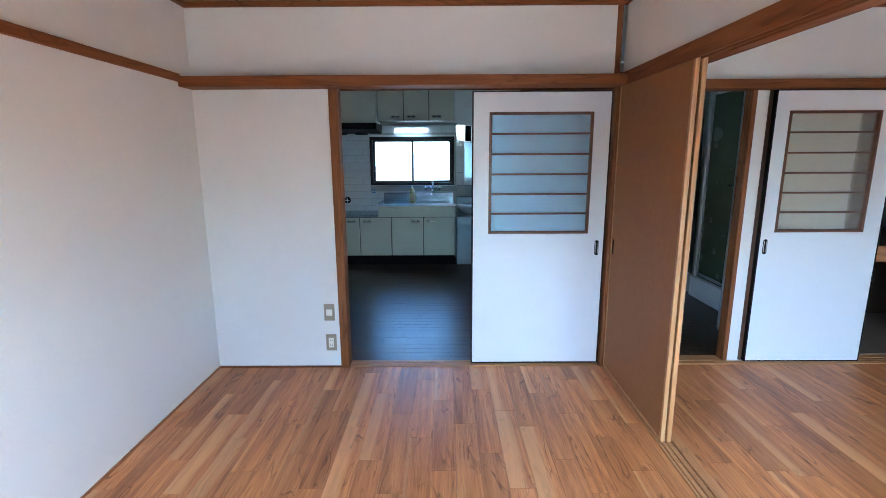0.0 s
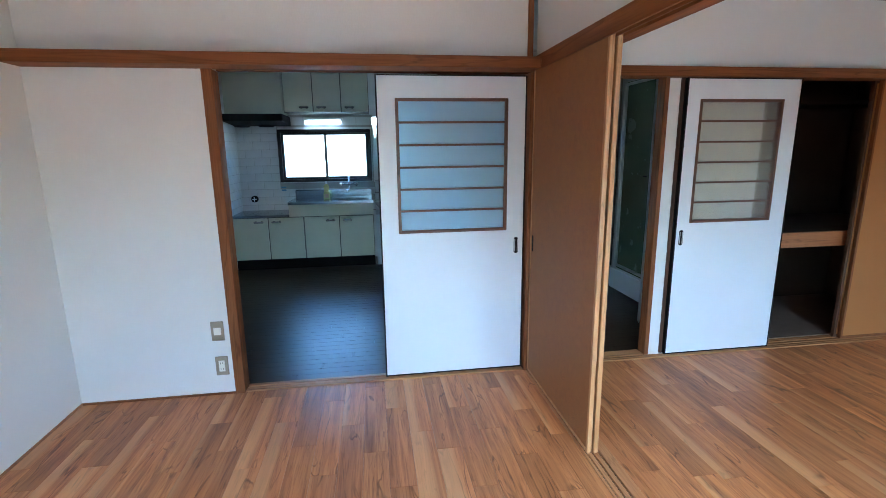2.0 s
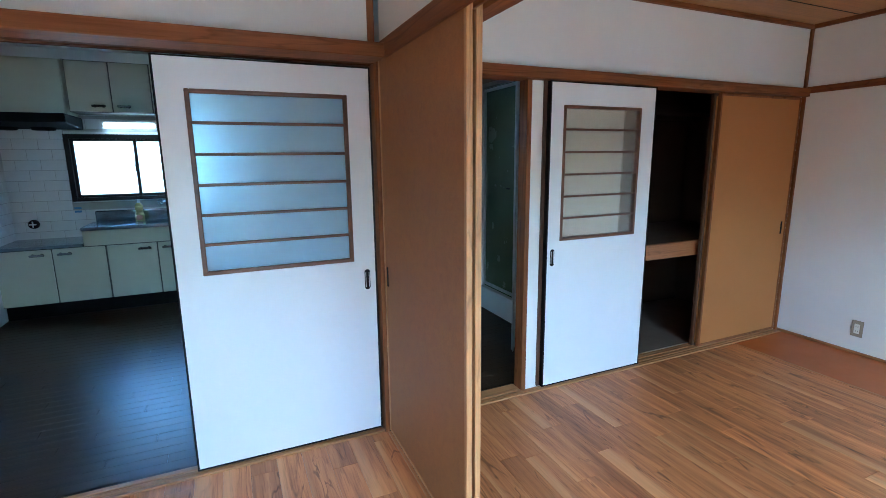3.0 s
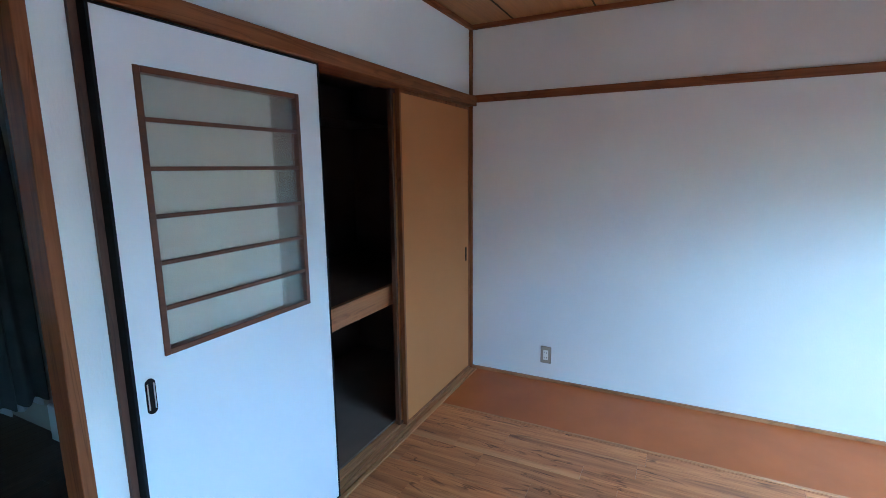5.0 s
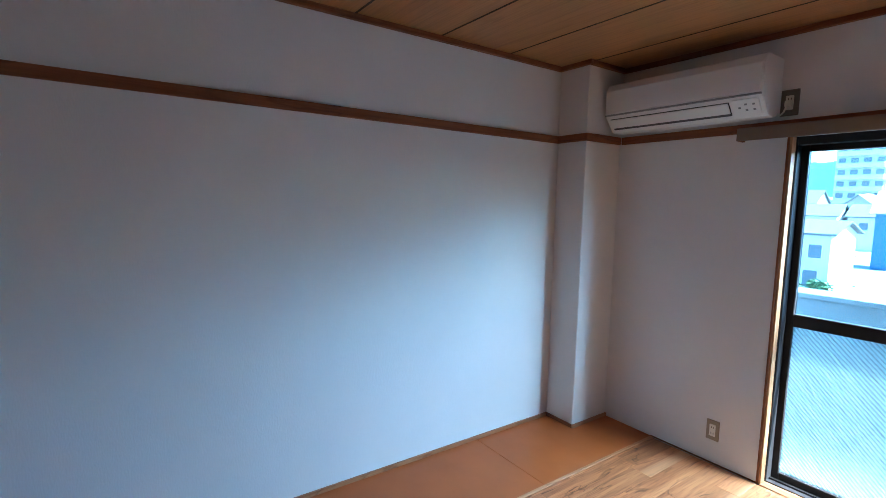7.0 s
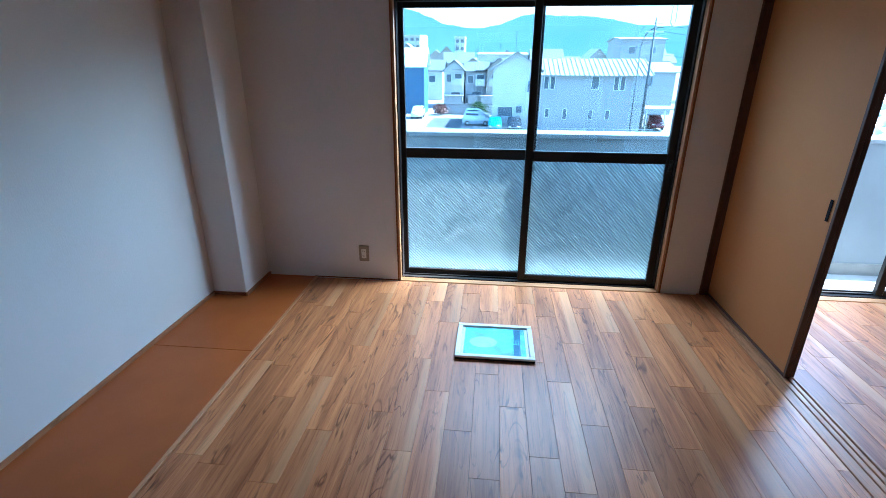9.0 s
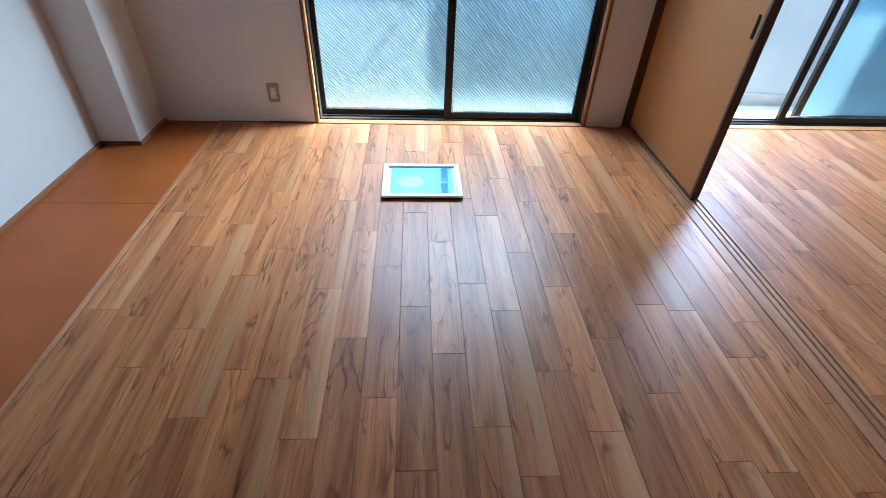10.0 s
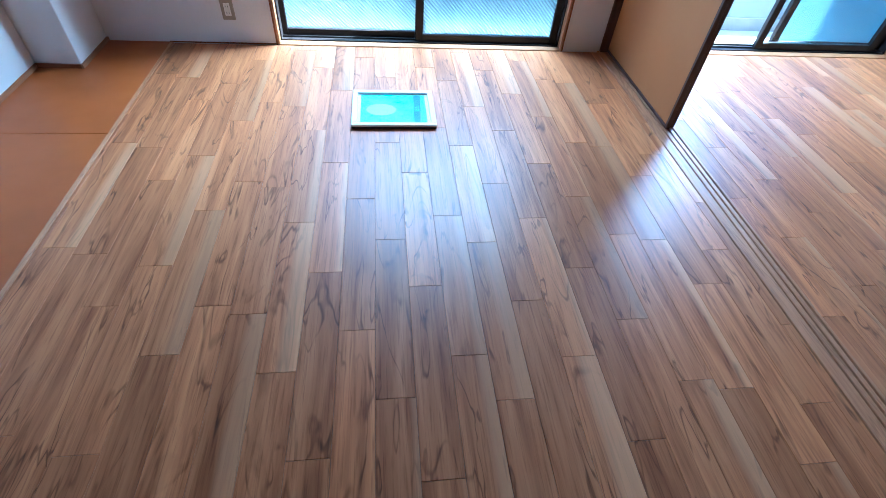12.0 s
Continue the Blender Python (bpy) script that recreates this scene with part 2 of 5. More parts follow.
PLATE = paint("brown_grey_plate", (0.30, 0.245, 0.17), 0.4, 0.04)
IVORY = paint("ivory_plastic", (0.74, 0.70, 0.60), 0.35, 0.02)
ACW = paint("off_white_plastic", (0.76, 0.74, 0.70), 0.38, 0.02, 3, 200, 0.03)
# chrome darkened so that the handles stand out as dark lines
PULL = paint("dark_chrome_handle", (0.30, 0.30, 0.31), 0.18, 0.05, 10, 300, 0.02, 1.0)
# dark colour paints the shade in the gaps between cabinet doors
CARCASS = paint("gap_shade_carcass", (0.10, 0.10, 0.085), 0.6)
CABINET = paint("cream_cabinet", (0.58, 0.58, 0.46), 0.42, 0.04, 3, 200, 0.04)
TILE = paint("white_glazed_tile", (0.68, 0.69, 0.68), 0.16, 0.05, 9, 60, 0.05)
GROUT = paint("tile_grout", (0.38, 0.38, 0.36), 0.8)
CERAMIC = paint("white_ceramic", (0.78, 0.79, 0.80), 0.12, 0.02)
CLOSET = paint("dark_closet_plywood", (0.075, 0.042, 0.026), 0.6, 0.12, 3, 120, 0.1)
FABRIC = paint("grey_green_curtain_cloth", (0.075, 0.082, 0.078), 0.9, 0.1, 7, 500, 0.4)
HEM = paint("pale_curtain_lining", (0.55, 0.57, 0.6), 0.9, 0.05, 7, 500, 0.3)
GREEN = paint("green_bath_panel", (0.10, 0.13, 0.08), 0.25, 0.15, 2)
BEIGE = paint("beige_plaster", (0.36, 0.33, 0.28), 0.7, 0.05)
PARAPET = paint("pale_blue_grey_parapet_paint", (0.18, 0.197, 0.217), 0.7, 0.05, 3, 90, 0.3)
MORTAR = paint("grey_mortar", (0.21, 0.21, 0.205), 0.85, 0.12, 4, 80, 0.4)
GLASS = clear_glass("clear_window_glass")
RIBBED = frosted_glass("ribbed_wired_glass", (0.28, 0.39, 0.43), 0.40, 0.97, True)
OPEN_PANE = clear_glass("clear_lower_glass", (0.88, 0.91, 0.93))
TEAL = frosted_glass("teal_frosted_glass", (0.14, 0.27, 0.33), 0.45, 0.97)
# blue kitchen light behind this door is put into the glass tint
FROST_BLUE_LIT = frosted_glass("frosted_glass", (0.52, 0.78, 0.96), 0.36, 0.6)
# same glass, with beige light off the wall behind painted in
FROST_WARM_LIT = frosted_glass("warm_lit_frosted_glass", (0.96, 0.95, 0.86), 0.24, 0.88)
# frosted glass whose blue tint stands in for north sky light
KFROST = frosted_glass("kitchen_sky_tinted_glass", (0.52, 0.74, 0.95), 0.5, 0.97)


# ---- building helpers ----
def bx(bm, x0, x1, y0, y1, z0, z1, bevel=0.0, seg=1):
    """Adds a box between the given bounds, its edges rounded by bevel."""
    mt = Matrix.LocRotScale(((x0 + x1) / 2, (y0 + y1) / 2, (z0 + z1) / 2), None, (abs(x1 - x0), abs(y1 - y0), abs(z1 - z0)))
    vs = bmesh.ops.create_cube(bm, size=1.0, matrix=mt)["verts"]
    if bevel:
        es = list({e for v in vs for e in v.link_edges})
        bmesh.ops.bevel(bm, geom=es, offset=bevel, segments=seg, affect="EDGES", profile=0.5)
    return bm


def box(*a, bevel=0.0, seg=1):
    return bx(bmesh.new(), *a, bevel=bevel, seg=seg)


def boxes(*rows, bevel=0.0):
    bm = bmesh.new()
    for r in rows:
        bx(bm, *r, bevel=bevel)
    return bm


def cyl(bm, a, b, r0, r1=None, n=14):
    """Adds a round bar from a to b."""
    a, b = Vector(a), Vector(b)
    q = (b - a).to_track_quat("Z", "Y").to_matrix().to_4x4()
    bmesh.ops.create_cone(bm, cap_ends=True, segments=n, radius1=r0, radius2=r0 if r1 is None else r1, depth=(b - a).length,
                          matrix=Matrix.Translation((a + b) / 2) @ q)
    return bm


def mesh_of(name, bm, mat, smooth=False):
    me = bpy.data.meshes.new(name)
    bm.to_mesh(me)
    bm.free()
    me.materials.append(mat)
    if smooth:
        me.shade_smooth()
    return me


def part(name, bm, material, parent, label="", smooth=False):
    ob = new(name, mesh_of(name, bm, material, smooth))
    ob.parent = parent
    if parent.type == "EMPTY":
        ob.matrix_parent_inverse = Matrix.Translation(-Vector(parent.location))
    return tagged(ob, label)


def thing(name, at, label, category, group="", kind=""):
    e = new(name)
    e.empty_display_size = 0.1
    e.location = at
    return tagged(e, label, category, group, kind)


def solid(name, bm, mat, label="", category="", kind="", group="", smooth=False):
    return tagged(new(name, mesh_of(name, bm, mat, smooth)), label, category, group, kind)


def structure(name, bm, mat, label=""):
    return solid(name, bm, mat, label, "", "structure")

# ---- plan ----
XW, XP, XE = -1.19, 1.465, 4.695        # west wall, partition, east wall
YS, YN, YN2 = -0.16, 3.27, 3.35         # south wall, north wall of either room
ZC, LINT = 2.30, 1.81                   # ceiling, underside of the lintels
WIN_E, WIN_W = (1.76, 3.53), (-0.62, 1.13)
YK, XK, XH = 7.0, -1.195, 2.95           # kitchen: north and west wall; hall: east wall

# ---- structure ----
structure("wall_west", box(XW - 0.12, XW, YS - 0.2, YN + 0.09, -0.25, 2.45), WALL)
structure("wall_east", box(XE, XE + 0.12, YS - 0.2, 4.40, -0.25, 2.45), WALL)
structure("wall_south", boxes(
    (XW, WIN_W[0], YS - 0.2, YS, -0.25, 2.45), (WIN_W[1], WIN_E[0], YS - 0.2, YS, -0.25, 2.45), (WIN_E[1], XE, YS - 0.2, YS, -0.25, 2.45),
    (WIN_W[0], WIN_W[1], YS - 0.2, YS, 1.80, 2.45), (WIN_E[0], WIN_E[1], YS - 0.2, YS, 1.80, 2.45)), WALL)
structure("wall_north_west_room", boxes((XW, -0.36, YN, YN + 0.09, -0.1, 2.45), (-0.36, 1.40, YN, YN + 0.09, 1.885, 2.45)), WALL)
structure("wall_north_east_room", boxes(
    (2.297, 2.965, YN2, YN2 + 0.08, 0, 1.80), (1.50, XE, YN2, YN2 + 0.08, 1.862, 2.45)), WALL)
structure("wall_partition", box(1.425, 1.505, YS, YN, 1.885, 2.45), WALL)
structure("wall_column", box(4.470, XE, YS, 0.180, 0, ZC, bevel=0.004), WALL)
structure("wall_kitchen_west", box(XK - 0.1, XK, YN + 0.091, YK, -0.1, 2.45), KWALL)
structure("wall_kitchen_north", boxes((XK - 0.1, -0.67, YK, YK + 0.14, -0.1, 2.45), (0.48, 1.30, YK, YK + 0.14, -0.1, 2.45),
    (-0.67, 0.48, YK, YK + 0.14, -0.1, 1.0), (-0.67, 0.48, YK, YK + 0.14, 1.64, 2.45)), KWALL)
structure("wall_hall_north", boxes((1.20, XH, 6.50, 6.60, -0.1, 2.45), (1.20, 1.30, 6.60, YK, -0.1, 2.45)), BEIGE)
structure("wall_hall_east", boxes((XH, XH + 0.1, 3.43, 4.455, -0.1, 2.45), (XH, XH + 0.1, 5.075, 6.60, -0.1, 2.45), (XH, XH + 0.1, 4.455, 5.075, 2.04, 2.45)), BEIGE)
structure("wall_bath_back", boxes((3.9, 3.98, 4.45, 6.6, -0.1, 2.45), (XH + 0.1, 3.9, 4.42, 4.45, -0.1, 2.45), (XH + 0.1, 3.9, 6.5, 6.6, -0.1, 2.45)), BEIGE)
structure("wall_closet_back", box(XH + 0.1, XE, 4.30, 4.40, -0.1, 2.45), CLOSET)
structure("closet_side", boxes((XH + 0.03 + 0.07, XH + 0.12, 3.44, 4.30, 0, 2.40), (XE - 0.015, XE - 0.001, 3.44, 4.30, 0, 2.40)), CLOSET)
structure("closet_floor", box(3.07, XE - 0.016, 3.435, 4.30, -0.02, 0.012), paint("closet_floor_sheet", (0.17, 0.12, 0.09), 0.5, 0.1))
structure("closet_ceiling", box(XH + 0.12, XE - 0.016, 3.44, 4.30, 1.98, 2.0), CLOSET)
shelf = thing("closet_shelf", (3.9, 3.6, 0.72), "dark wooden closet shelf with an orange-brown front board", "shelf")
part("front_board", box(3.072, XE - 0.016, 3.445, 3.475, 0.68, 0.787, bevel=0.003), wood("orange_front_board", (0.42, 0.165, 0.06), (0.35, 0.13, 0.045), (0.26, 0.09, 0.03), 0, 0.45, figure=0.25), shelf, "orange-brown varnished front board")
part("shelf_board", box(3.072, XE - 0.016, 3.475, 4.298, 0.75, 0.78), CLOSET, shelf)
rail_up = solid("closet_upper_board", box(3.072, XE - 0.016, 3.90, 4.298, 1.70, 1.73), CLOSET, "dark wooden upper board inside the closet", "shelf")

structure("floor_base", boxes((XW - 0.1, 1.5, YS - 0.02, YN + 0.092, -0.25, -0.006), (1.5, XE + 0.1, YS - 0.02, YN2 + 0.085, -0.25, -0.006)), GAP)
structure("floor_kitchen_base", box(XK - 0.1, 4.0, YN + 0.094, YK + 0.1, -0.25, -0.046), GAP)
structure("ceiling_kitchen", boxes((XK - 0.1, 1.45, YN + 0.09, YK + 0.1, 2.40, 2.46), (1.45, 4.0, 3.43, YK + 0.1, 2.40, 2.46)), KWALL)


def ceiling(name, x0, x1, y0, y1, mat, along_x, first, step):
    bm = bmesh.new()
    lo, hi = (y0, y1) if along_x else (x0, x1)
    seams = [first + step * k for k in range(-12, 13) if lo + 0.02 < first + step * k < hi - 0.02]
    cuts = [lo, *seams, hi]
    for a, b in zip(cuts, cuts[1:]):
        if along_x:
            bx(bm, x0, x1, a + 0.004, b - 0.004, ZC, ZC + 0.03, bevel=0.003)
        else:
            bx(bm, a + 0.004, b - 0.004, y0, y1, ZC, ZC + 0.03, bevel=0.003)
    structure(name, bm, mat)
    back = box(x0, x1, y0, y1, ZC + 0.031, ZC + 0.06)
    for q in seams:
        bx(back, *((x0, x1, q - 0.0044, q + 0.0044) if along_x else (q - 0.0044, q + 0.0044, y0, y1)), ZC - 0.0008, ZC + 0.031)
    structure(name + "_backing", back, GAP)


ceiling("ceiling_east_room", 1.505, XE, YS, YN2, CEIL_E, True, 0.635, 0.485)
ceiling("ceiling_west_room", XW, 1.425, YS, YN, CEIL_W, False, 0.092, 0.475)
structure("roof_slab", box(XW - 0.2, 5.0, YS - 0.2, YK + 0.2, 2.47, 2.7), MORTAR)

# ceiling mouldings, picture rails, lintels and posts
M0, M1 = 2.272, 2.299
structure("trim_ceiling_ew", boxes((XW, 1.425, YN - 0.028, YN, M0, M1), (1.505, XE, YN2 - 0.028, YN2, M0, M1),
    (1.505, 4.47, YS, YS + 0.028, M0, M1), (XW, 1.425, YS, YS + 0.028, M0, M1), (4.442, XE, 0.18, 0.208, M0, M1), bevel=0.003), TRIM_X)
structure("trim_ceiling_ns", boxes((XW, XW + 0.028, YS + 0.028, YN - 0.028, M0, M1), (1.397, 1.425, YS + 0.028, YN - 0.028, M0, M1),
    (1.505, 1.533, YS + 0.028, YN2 - 0.028, M0, M1), (XE - 0.028, XE, 0.208, YN2 - 0.028, M0, M1), (4.442, 4.47, YS + 0.028, 0.18, M0, M1), bevel=0.003), TRIM_Y)
R0, R1 = 1.826, 1.872
structure("trim_rail_ns", boxes((XW, XW + 0.018, YS, 3.12, 1.835, 1.88), (XE - 0.018, XE, 0.198, YN2 - 0.02, R0, R1), (4.452, 4.47, YS + 0.018, 0.198, R0, R1), bevel=0.003), TRIM_Y)
structure("trim_rail_ew", boxes((1.55, 4.452, YS, YS + 0.018, R0, R1), (4.47, XE, 0.18, 0.198, R0, R1), bevel=0.003), TRIM_X)
structure("lintel_west_room", box(XW, 1.40, 3.12, YN, LINT, 1.868, bevel=0.003), TRIM_X)
structure("lintel_kitchen_door", boxes((-0.36, 1.40, YN + 0.002, YN + 0.09, 1.826, 1.885), (-0.306, 1.40, YN + 0.002, YN + 0.024, LINT, 1.826), (-0.306, 1.40, YN + 0.064, YN + 0.09, LINT, 1.826)), LINTEL)
structure("lintel_east_room", box(1.53, XE - 0.02, 3.295, YN2 + 0.08, 1.802, 1.86, bevel=0.003), TRIM_X)
structure("lintel_partition", boxes((1.40, 1.53, YS, YN2 + 0.08, 1.86, 1.885), (1.40, 1.4105, YS, 3.12, LINT, 1.86), (1.4355, 1.4425, YS, 3.26, LINT, 1.86), (1.468, 1.53, YS, 3.295, LINT, 1.86)), TRIM_Y)
structure("trim_posts", boxes((-0.36, -0.306, YN - 0.010, YN + 0.094, 0, LINT), (1.392, 1.412, 3.262, YN + 0.094, 0, LINT), (1.412, 1.50, 3.278, YN2 + 0.085, 0, 1.86),
    (2.267, 2.297, YN2 - 0.008, YN2 + 0.072, 0, 1.802), (1.37, 1.40, YN - 0.014, YN, 1.868, M0), (XE - 0.02, XE, YN2 - 0.02, YN2, 0, M0), bevel=0.002), TRIM_Z)
# south corner: brown post widened to paint the soft shade band there
structure("trim_dark_posts", boxes((2.374, 2.394, 3.337, YN2, 0.012, 1.80), (1.468, 1.512, YS + 0.001, YS + 0.022, 0.006, 1.826)), DARK_Z)
structure("sill_kitchen_door", boxes((-0.306, 1.39, YN + 0.004, YN + 0.026, -0.04, 0.008), (-0.306, 1.39, YN + 0.031, YN + 0.056, -0.04, 0.006),
    (-0.306, 1.39, YN + 0.062, YN + 0.092, -0.04, 0.008), bevel=0.002), PALE_X)
structure("sill_closet", boxes((1.53, XE - 0.02, 3.292, 3.312, -0.02, 0.008), (1.53, XE - 0.02, 3.318, 3.342, -0.02, 0.006),
    (2.985, XE - 0.02, 3.348, 3.376, -0.02, 0.006), (2.985, XE - 0.02, 3.384, 3.43, -0.02, 0.008), (1.50, 2.265, 3.348, 3.43, -0.02, 0.008), bevel=0.002), PALE_X)
structure("sill_partition", boxes((1.402, 1.414, YS, 3.262, -0.02, 0.005), (1.422, 1.441, YS, 3.262, -0.02, 0.004), (1.449, 1.471, YS, 3.262, -0.02, 0.004), (1.479, 1.528, YS, 3.29, -0.02, 0.005), bevel=0.0015), PALE_Y)
BASE_Y = wood("worn_baseboard_wood", (0.46, 0.22, 0.095), (0.36, 0.15, 0.06), (0.24, 0.09, 0.035), 1, 0.5, scale=0.8, figure=0.3)
structure("baseboard_ns", boxes((XE - 0.012, XE, 0.192, YN2 - 0.02, 0, 0.022), (4.458, 4.47, YS, 0.192, 0, 0.022), (XW, XW + 0.006, YS, YN, 0, 0.012)), BASE_Y)
structure("baseboard_ew", boxes((4.47, XE, 0.18, 0.192, 0, 0.022), (XW + 0.006, -0.36, YN - 0.006, YN, 0, 0.012), (3.53, 4.13, YS, YS + 0.006, 0, 0.006)), TRIM_X)

# ---- windows to the balcony ----
def balcony_window(name, x0, x1, sash_a, sash_b, lower):
    """A dark aluminium sliding window; sash_a runs on the room side, sash_b on the outer track. Each is given by its two ends."""
    w = thing(name, ((x0 + x1) / 2, -0.25, 0), "dark bronze aluminium sliding window with ribbed lower panes", "window", "balcony windows", "structure")
    z1 = 1.795
    part("wood_surround", boxes((x0, x0 + 0.009, -0.205, YS + 0.008, 0, z1), (x1 - 0.009, x1, -0.205, YS + 0.008, 0, z1)), TRIM_Z, w, "orange-brown wooden surround")
    # pale wood here paints the sunlit edge of the reveal
    part("reveal", boxes((x0 + 0.0095, x0 + 0.020, -0.205, YS + 0.002, 0, z1), (x1 - 0.020, x1 - 0.0095, -0.205, YS + 0.002, 0, z1)), PALE_Z, w, "wooden reveal painted pale as its sunlit edge")
    part("window_frame", boxes((x0 + 0.001, x0 + 0.028, -0.31, -0.206, 0, z1), (x1 - 0.028, x1 - 0.001, -0.31, -0.206, 0, z1),
         (x0 + 0.028, x1 - 0.028, -0.31, -0.206, z1 - 0.04, z1), bevel=0.002), BRONZE, w)
    part("window_sill", boxes((x0 + 0.018, x1 - 0.018, -0.205, YS + 0.012, -0.01, 0.006), bevel=0.002), PALE_X, w, "worn pale wooden sill")
    part("rail_track", boxes((x0 + 0.028, x1 - 0.028, -0.31, -0.206, -0.02, 0.012), (x0 + 0.028, x1 - 0.028, -0.243, -0.237, 0.012, 0.022), (x0 + 0.028, x1 - 0.028, -0.283, -0.277, 0.012, 0.022)), BRONZE, w)
    for (a, b), yc, low in ((sash_a, -0.240, lower[0]), (sash_b, -0.280, lower[1])):
        y0, y1 = yc - 0.016, yc + 0.016
        s = part("sash", boxes((a, a + 0.048, y0, y1, 0.014, z1 - 0.03), (b - 0.048, b, y0, y1, 0.014, z1 - 0.03),
                 (a + 0.048, b - 0.048, y0, y1, 0.014, 0.055), (a + 0.048, b - 0.048, y0, y1, 0.842, 0.908), (a + 0.048, b - 0.048, y0, y1, 1.725, z1 - 0.03), bevel=0.003), BRONZE, w)
        up = part("upper_pane", box(a + 0.044, b - 0.044, yc - 0.0025, yc + 0.0025, 0.904, 1.729), GLASS, s, "clear upper pane")
        lo = part("lower_pane", box(a + 0.044, b - 0.044, yc - 0.0025, yc + 0.0025, 0.051, 0.846), low, s, "obscured lower pane" if low is not OPEN_PANE else "clear lower pane")
        up.visible_shadow = lo.visible_shadow = False
    latch = bmesh.new()
    bx(latch, sash_a[0] + 0.012, sash_a[0] + 0.034, -0.224, -0.206, 0.80, 0.87, bevel=0.004)
    bx(latch, sash_a[0] + 0.016, sash_a[0] + 0.03, -0.206, -0.196, 0.825, 0.85, bevel=0.003)
    part("latch", latch, BRONZE, w)
    return w


balcony_window("window_1", *WIN_E, (1.79, 2.70), (2.635, 3.518), (RIBBED, RIBBED))
balcony_window("window_2", *WIN_W, (-0.52, 0.39), (-0.60, 0.255), (OPEN_PANE, TEAL))

box_rail = thing("curtain_box", (2.64, -0.1, 1.785), "brown wooden curtain box above the balcony window", "curtain box")
part("front", box(1.54, 3.735, -0.098, -0.085, 1.782, 1.846, bevel=0.002), paint("brown_curtain_box", (0.19, 0.125, 0.08), 0.5), box_rail)
part("top", box(1.54, 3.735, YS, -0.098, 1.815, 1.8255), TRIM_X, box_rail)
part("end_board", box(3.723, 3.735, YS, -0.099, 1.782, 1.8145), TRIM_X, box_rail)
part("end_board", box(1.54, 1.552, YS, -0.099, 1.782, 1.8145), TRIM_X, box_rail)
bm = bmesh.new()
cyl(bm, (1.56, -0.13, 1.80), (3.72, -0.13, 1.80), 0.007)
part("rail", bm, ALU, box_rail, "thin metal curtain rail")


# ---- sliding doors ----
def glazed_door(x0, x1, y0, gx0, gx1, handle_x, label, glass):
    """A white sliding door with a frosted window behind six rows of brown bars."""
    d = thing("sliding_door", ((x0 + x1) / 2, y0 + 0.015, 0.0), label, "sliding door", "white sliding doors")
    y1, zb, zt = y0 + 0.028, 0.014, 1.797
    g0, g1 = 0.915, 1.667
    part("panel", boxes((x0 + 0.008, gx0, y0, y1, zb + 0.008, zt - 0.006), (gx1, x1 - 0.008, y0, y1, zb + 0.008, zt - 0.006),
         (gx0, gx1, y0, y1, zb + 0.008, g0), (gx0, gx1, y0, y1, g1, zt - 0.006)), WHITE, d)
    part("edge_strip", boxes((x0, x0 + 0.008, y0 - 0.002, y1 + 0.002, zb, zt), (x1 - 0.008, x1, y0 - 0.002, y1 + 0.002, zb, zt),
         (x0 + 0.008, x1 - 0.008, y0 - 0.002, y1 + 0.002, zb, zb + 0.008), (x0 + 0.008, x1 - 0.008, y0 - 0.002, y1 + 0.002, zt - 0.006, zt)), BLACK, d, "thin black edging")
    part("window_frame", boxes((gx0 - 0.006, gx0 + 0.012, y0 - 0.004, y1 + 0.004, g0 - 0.006, g1 + 0.006), (gx1 - 0.012, gx1 + 0.006, y0 - 0.004, y1 + 0.004, g0 - 0.006, g1 + 0.006),
         (gx0 + 0.012, gx1 - 0.012, y0 - 0.004, y1 + 0.004, g0 - 0.006, g0 + 0.011), (gx0 + 0.012, gx1 - 0.012, y0 - 0.004, y1 + 0.004, g1 - 0.011, g1 + 0.006), bevel=0.002), BAR_X, d, "brown wooden window frame")
    for k in range(1, 6):
        z = g0 + (g1 - g0) * k / 6
        part("bar", box(gx0 + 0.012, gx1 - 0.012, y0 - 0.002, y0 + 0.011, z - 0.006, z + 0.006, bevel=0.0015), BAR_X, d, "brown horizontal bar" if k == 1 else "")
    part("pane", box(gx0 + 0.004, gx1 - 0.004, y0 + 0.013, y0 + 0.017, g0 + 0.003, g1 - 0.003), glass, d, "frosted glass pane")
    h = bmesh.new()
    bx(h, handle_x - 0.0135, handle_x + 0.0135, y0 - 0.003, y0 + 0.002, 0.7785, 0.8515)
    for z in (0.7785, 0.8515):
        cyl(h, (handle_x, y0 - 0.0029, z), (handle_x, y0 + 0.002, z), 0.0135, n=20)
    hd = part("handle", h, BLACK, d, "black recessed pull")
    part("pull_rim", boxes((handle_x - 0.010, handle_x - 0.007, y0 - 0.0045, y0 - 0.003, 0.778, 0.852), (handle_x + 0.007, handle_x + 0.010, y0 - 0.0045, y0 - 0.003, 0.778, 0.852)), ALU, hd)
    return d


glazed_door(0.520, 1.384, 3.300, 0.632, 1.268, 1.335, "white sliding kitchen door with a frosted barred window, half open", FROST_BLUE_LIT)
glazed_door(2.392, 3.174, 3.308, 2.491, 3.054, 2.436, "white sliding door with a frosted barred window before the closet", FROST_WARM_LIT)


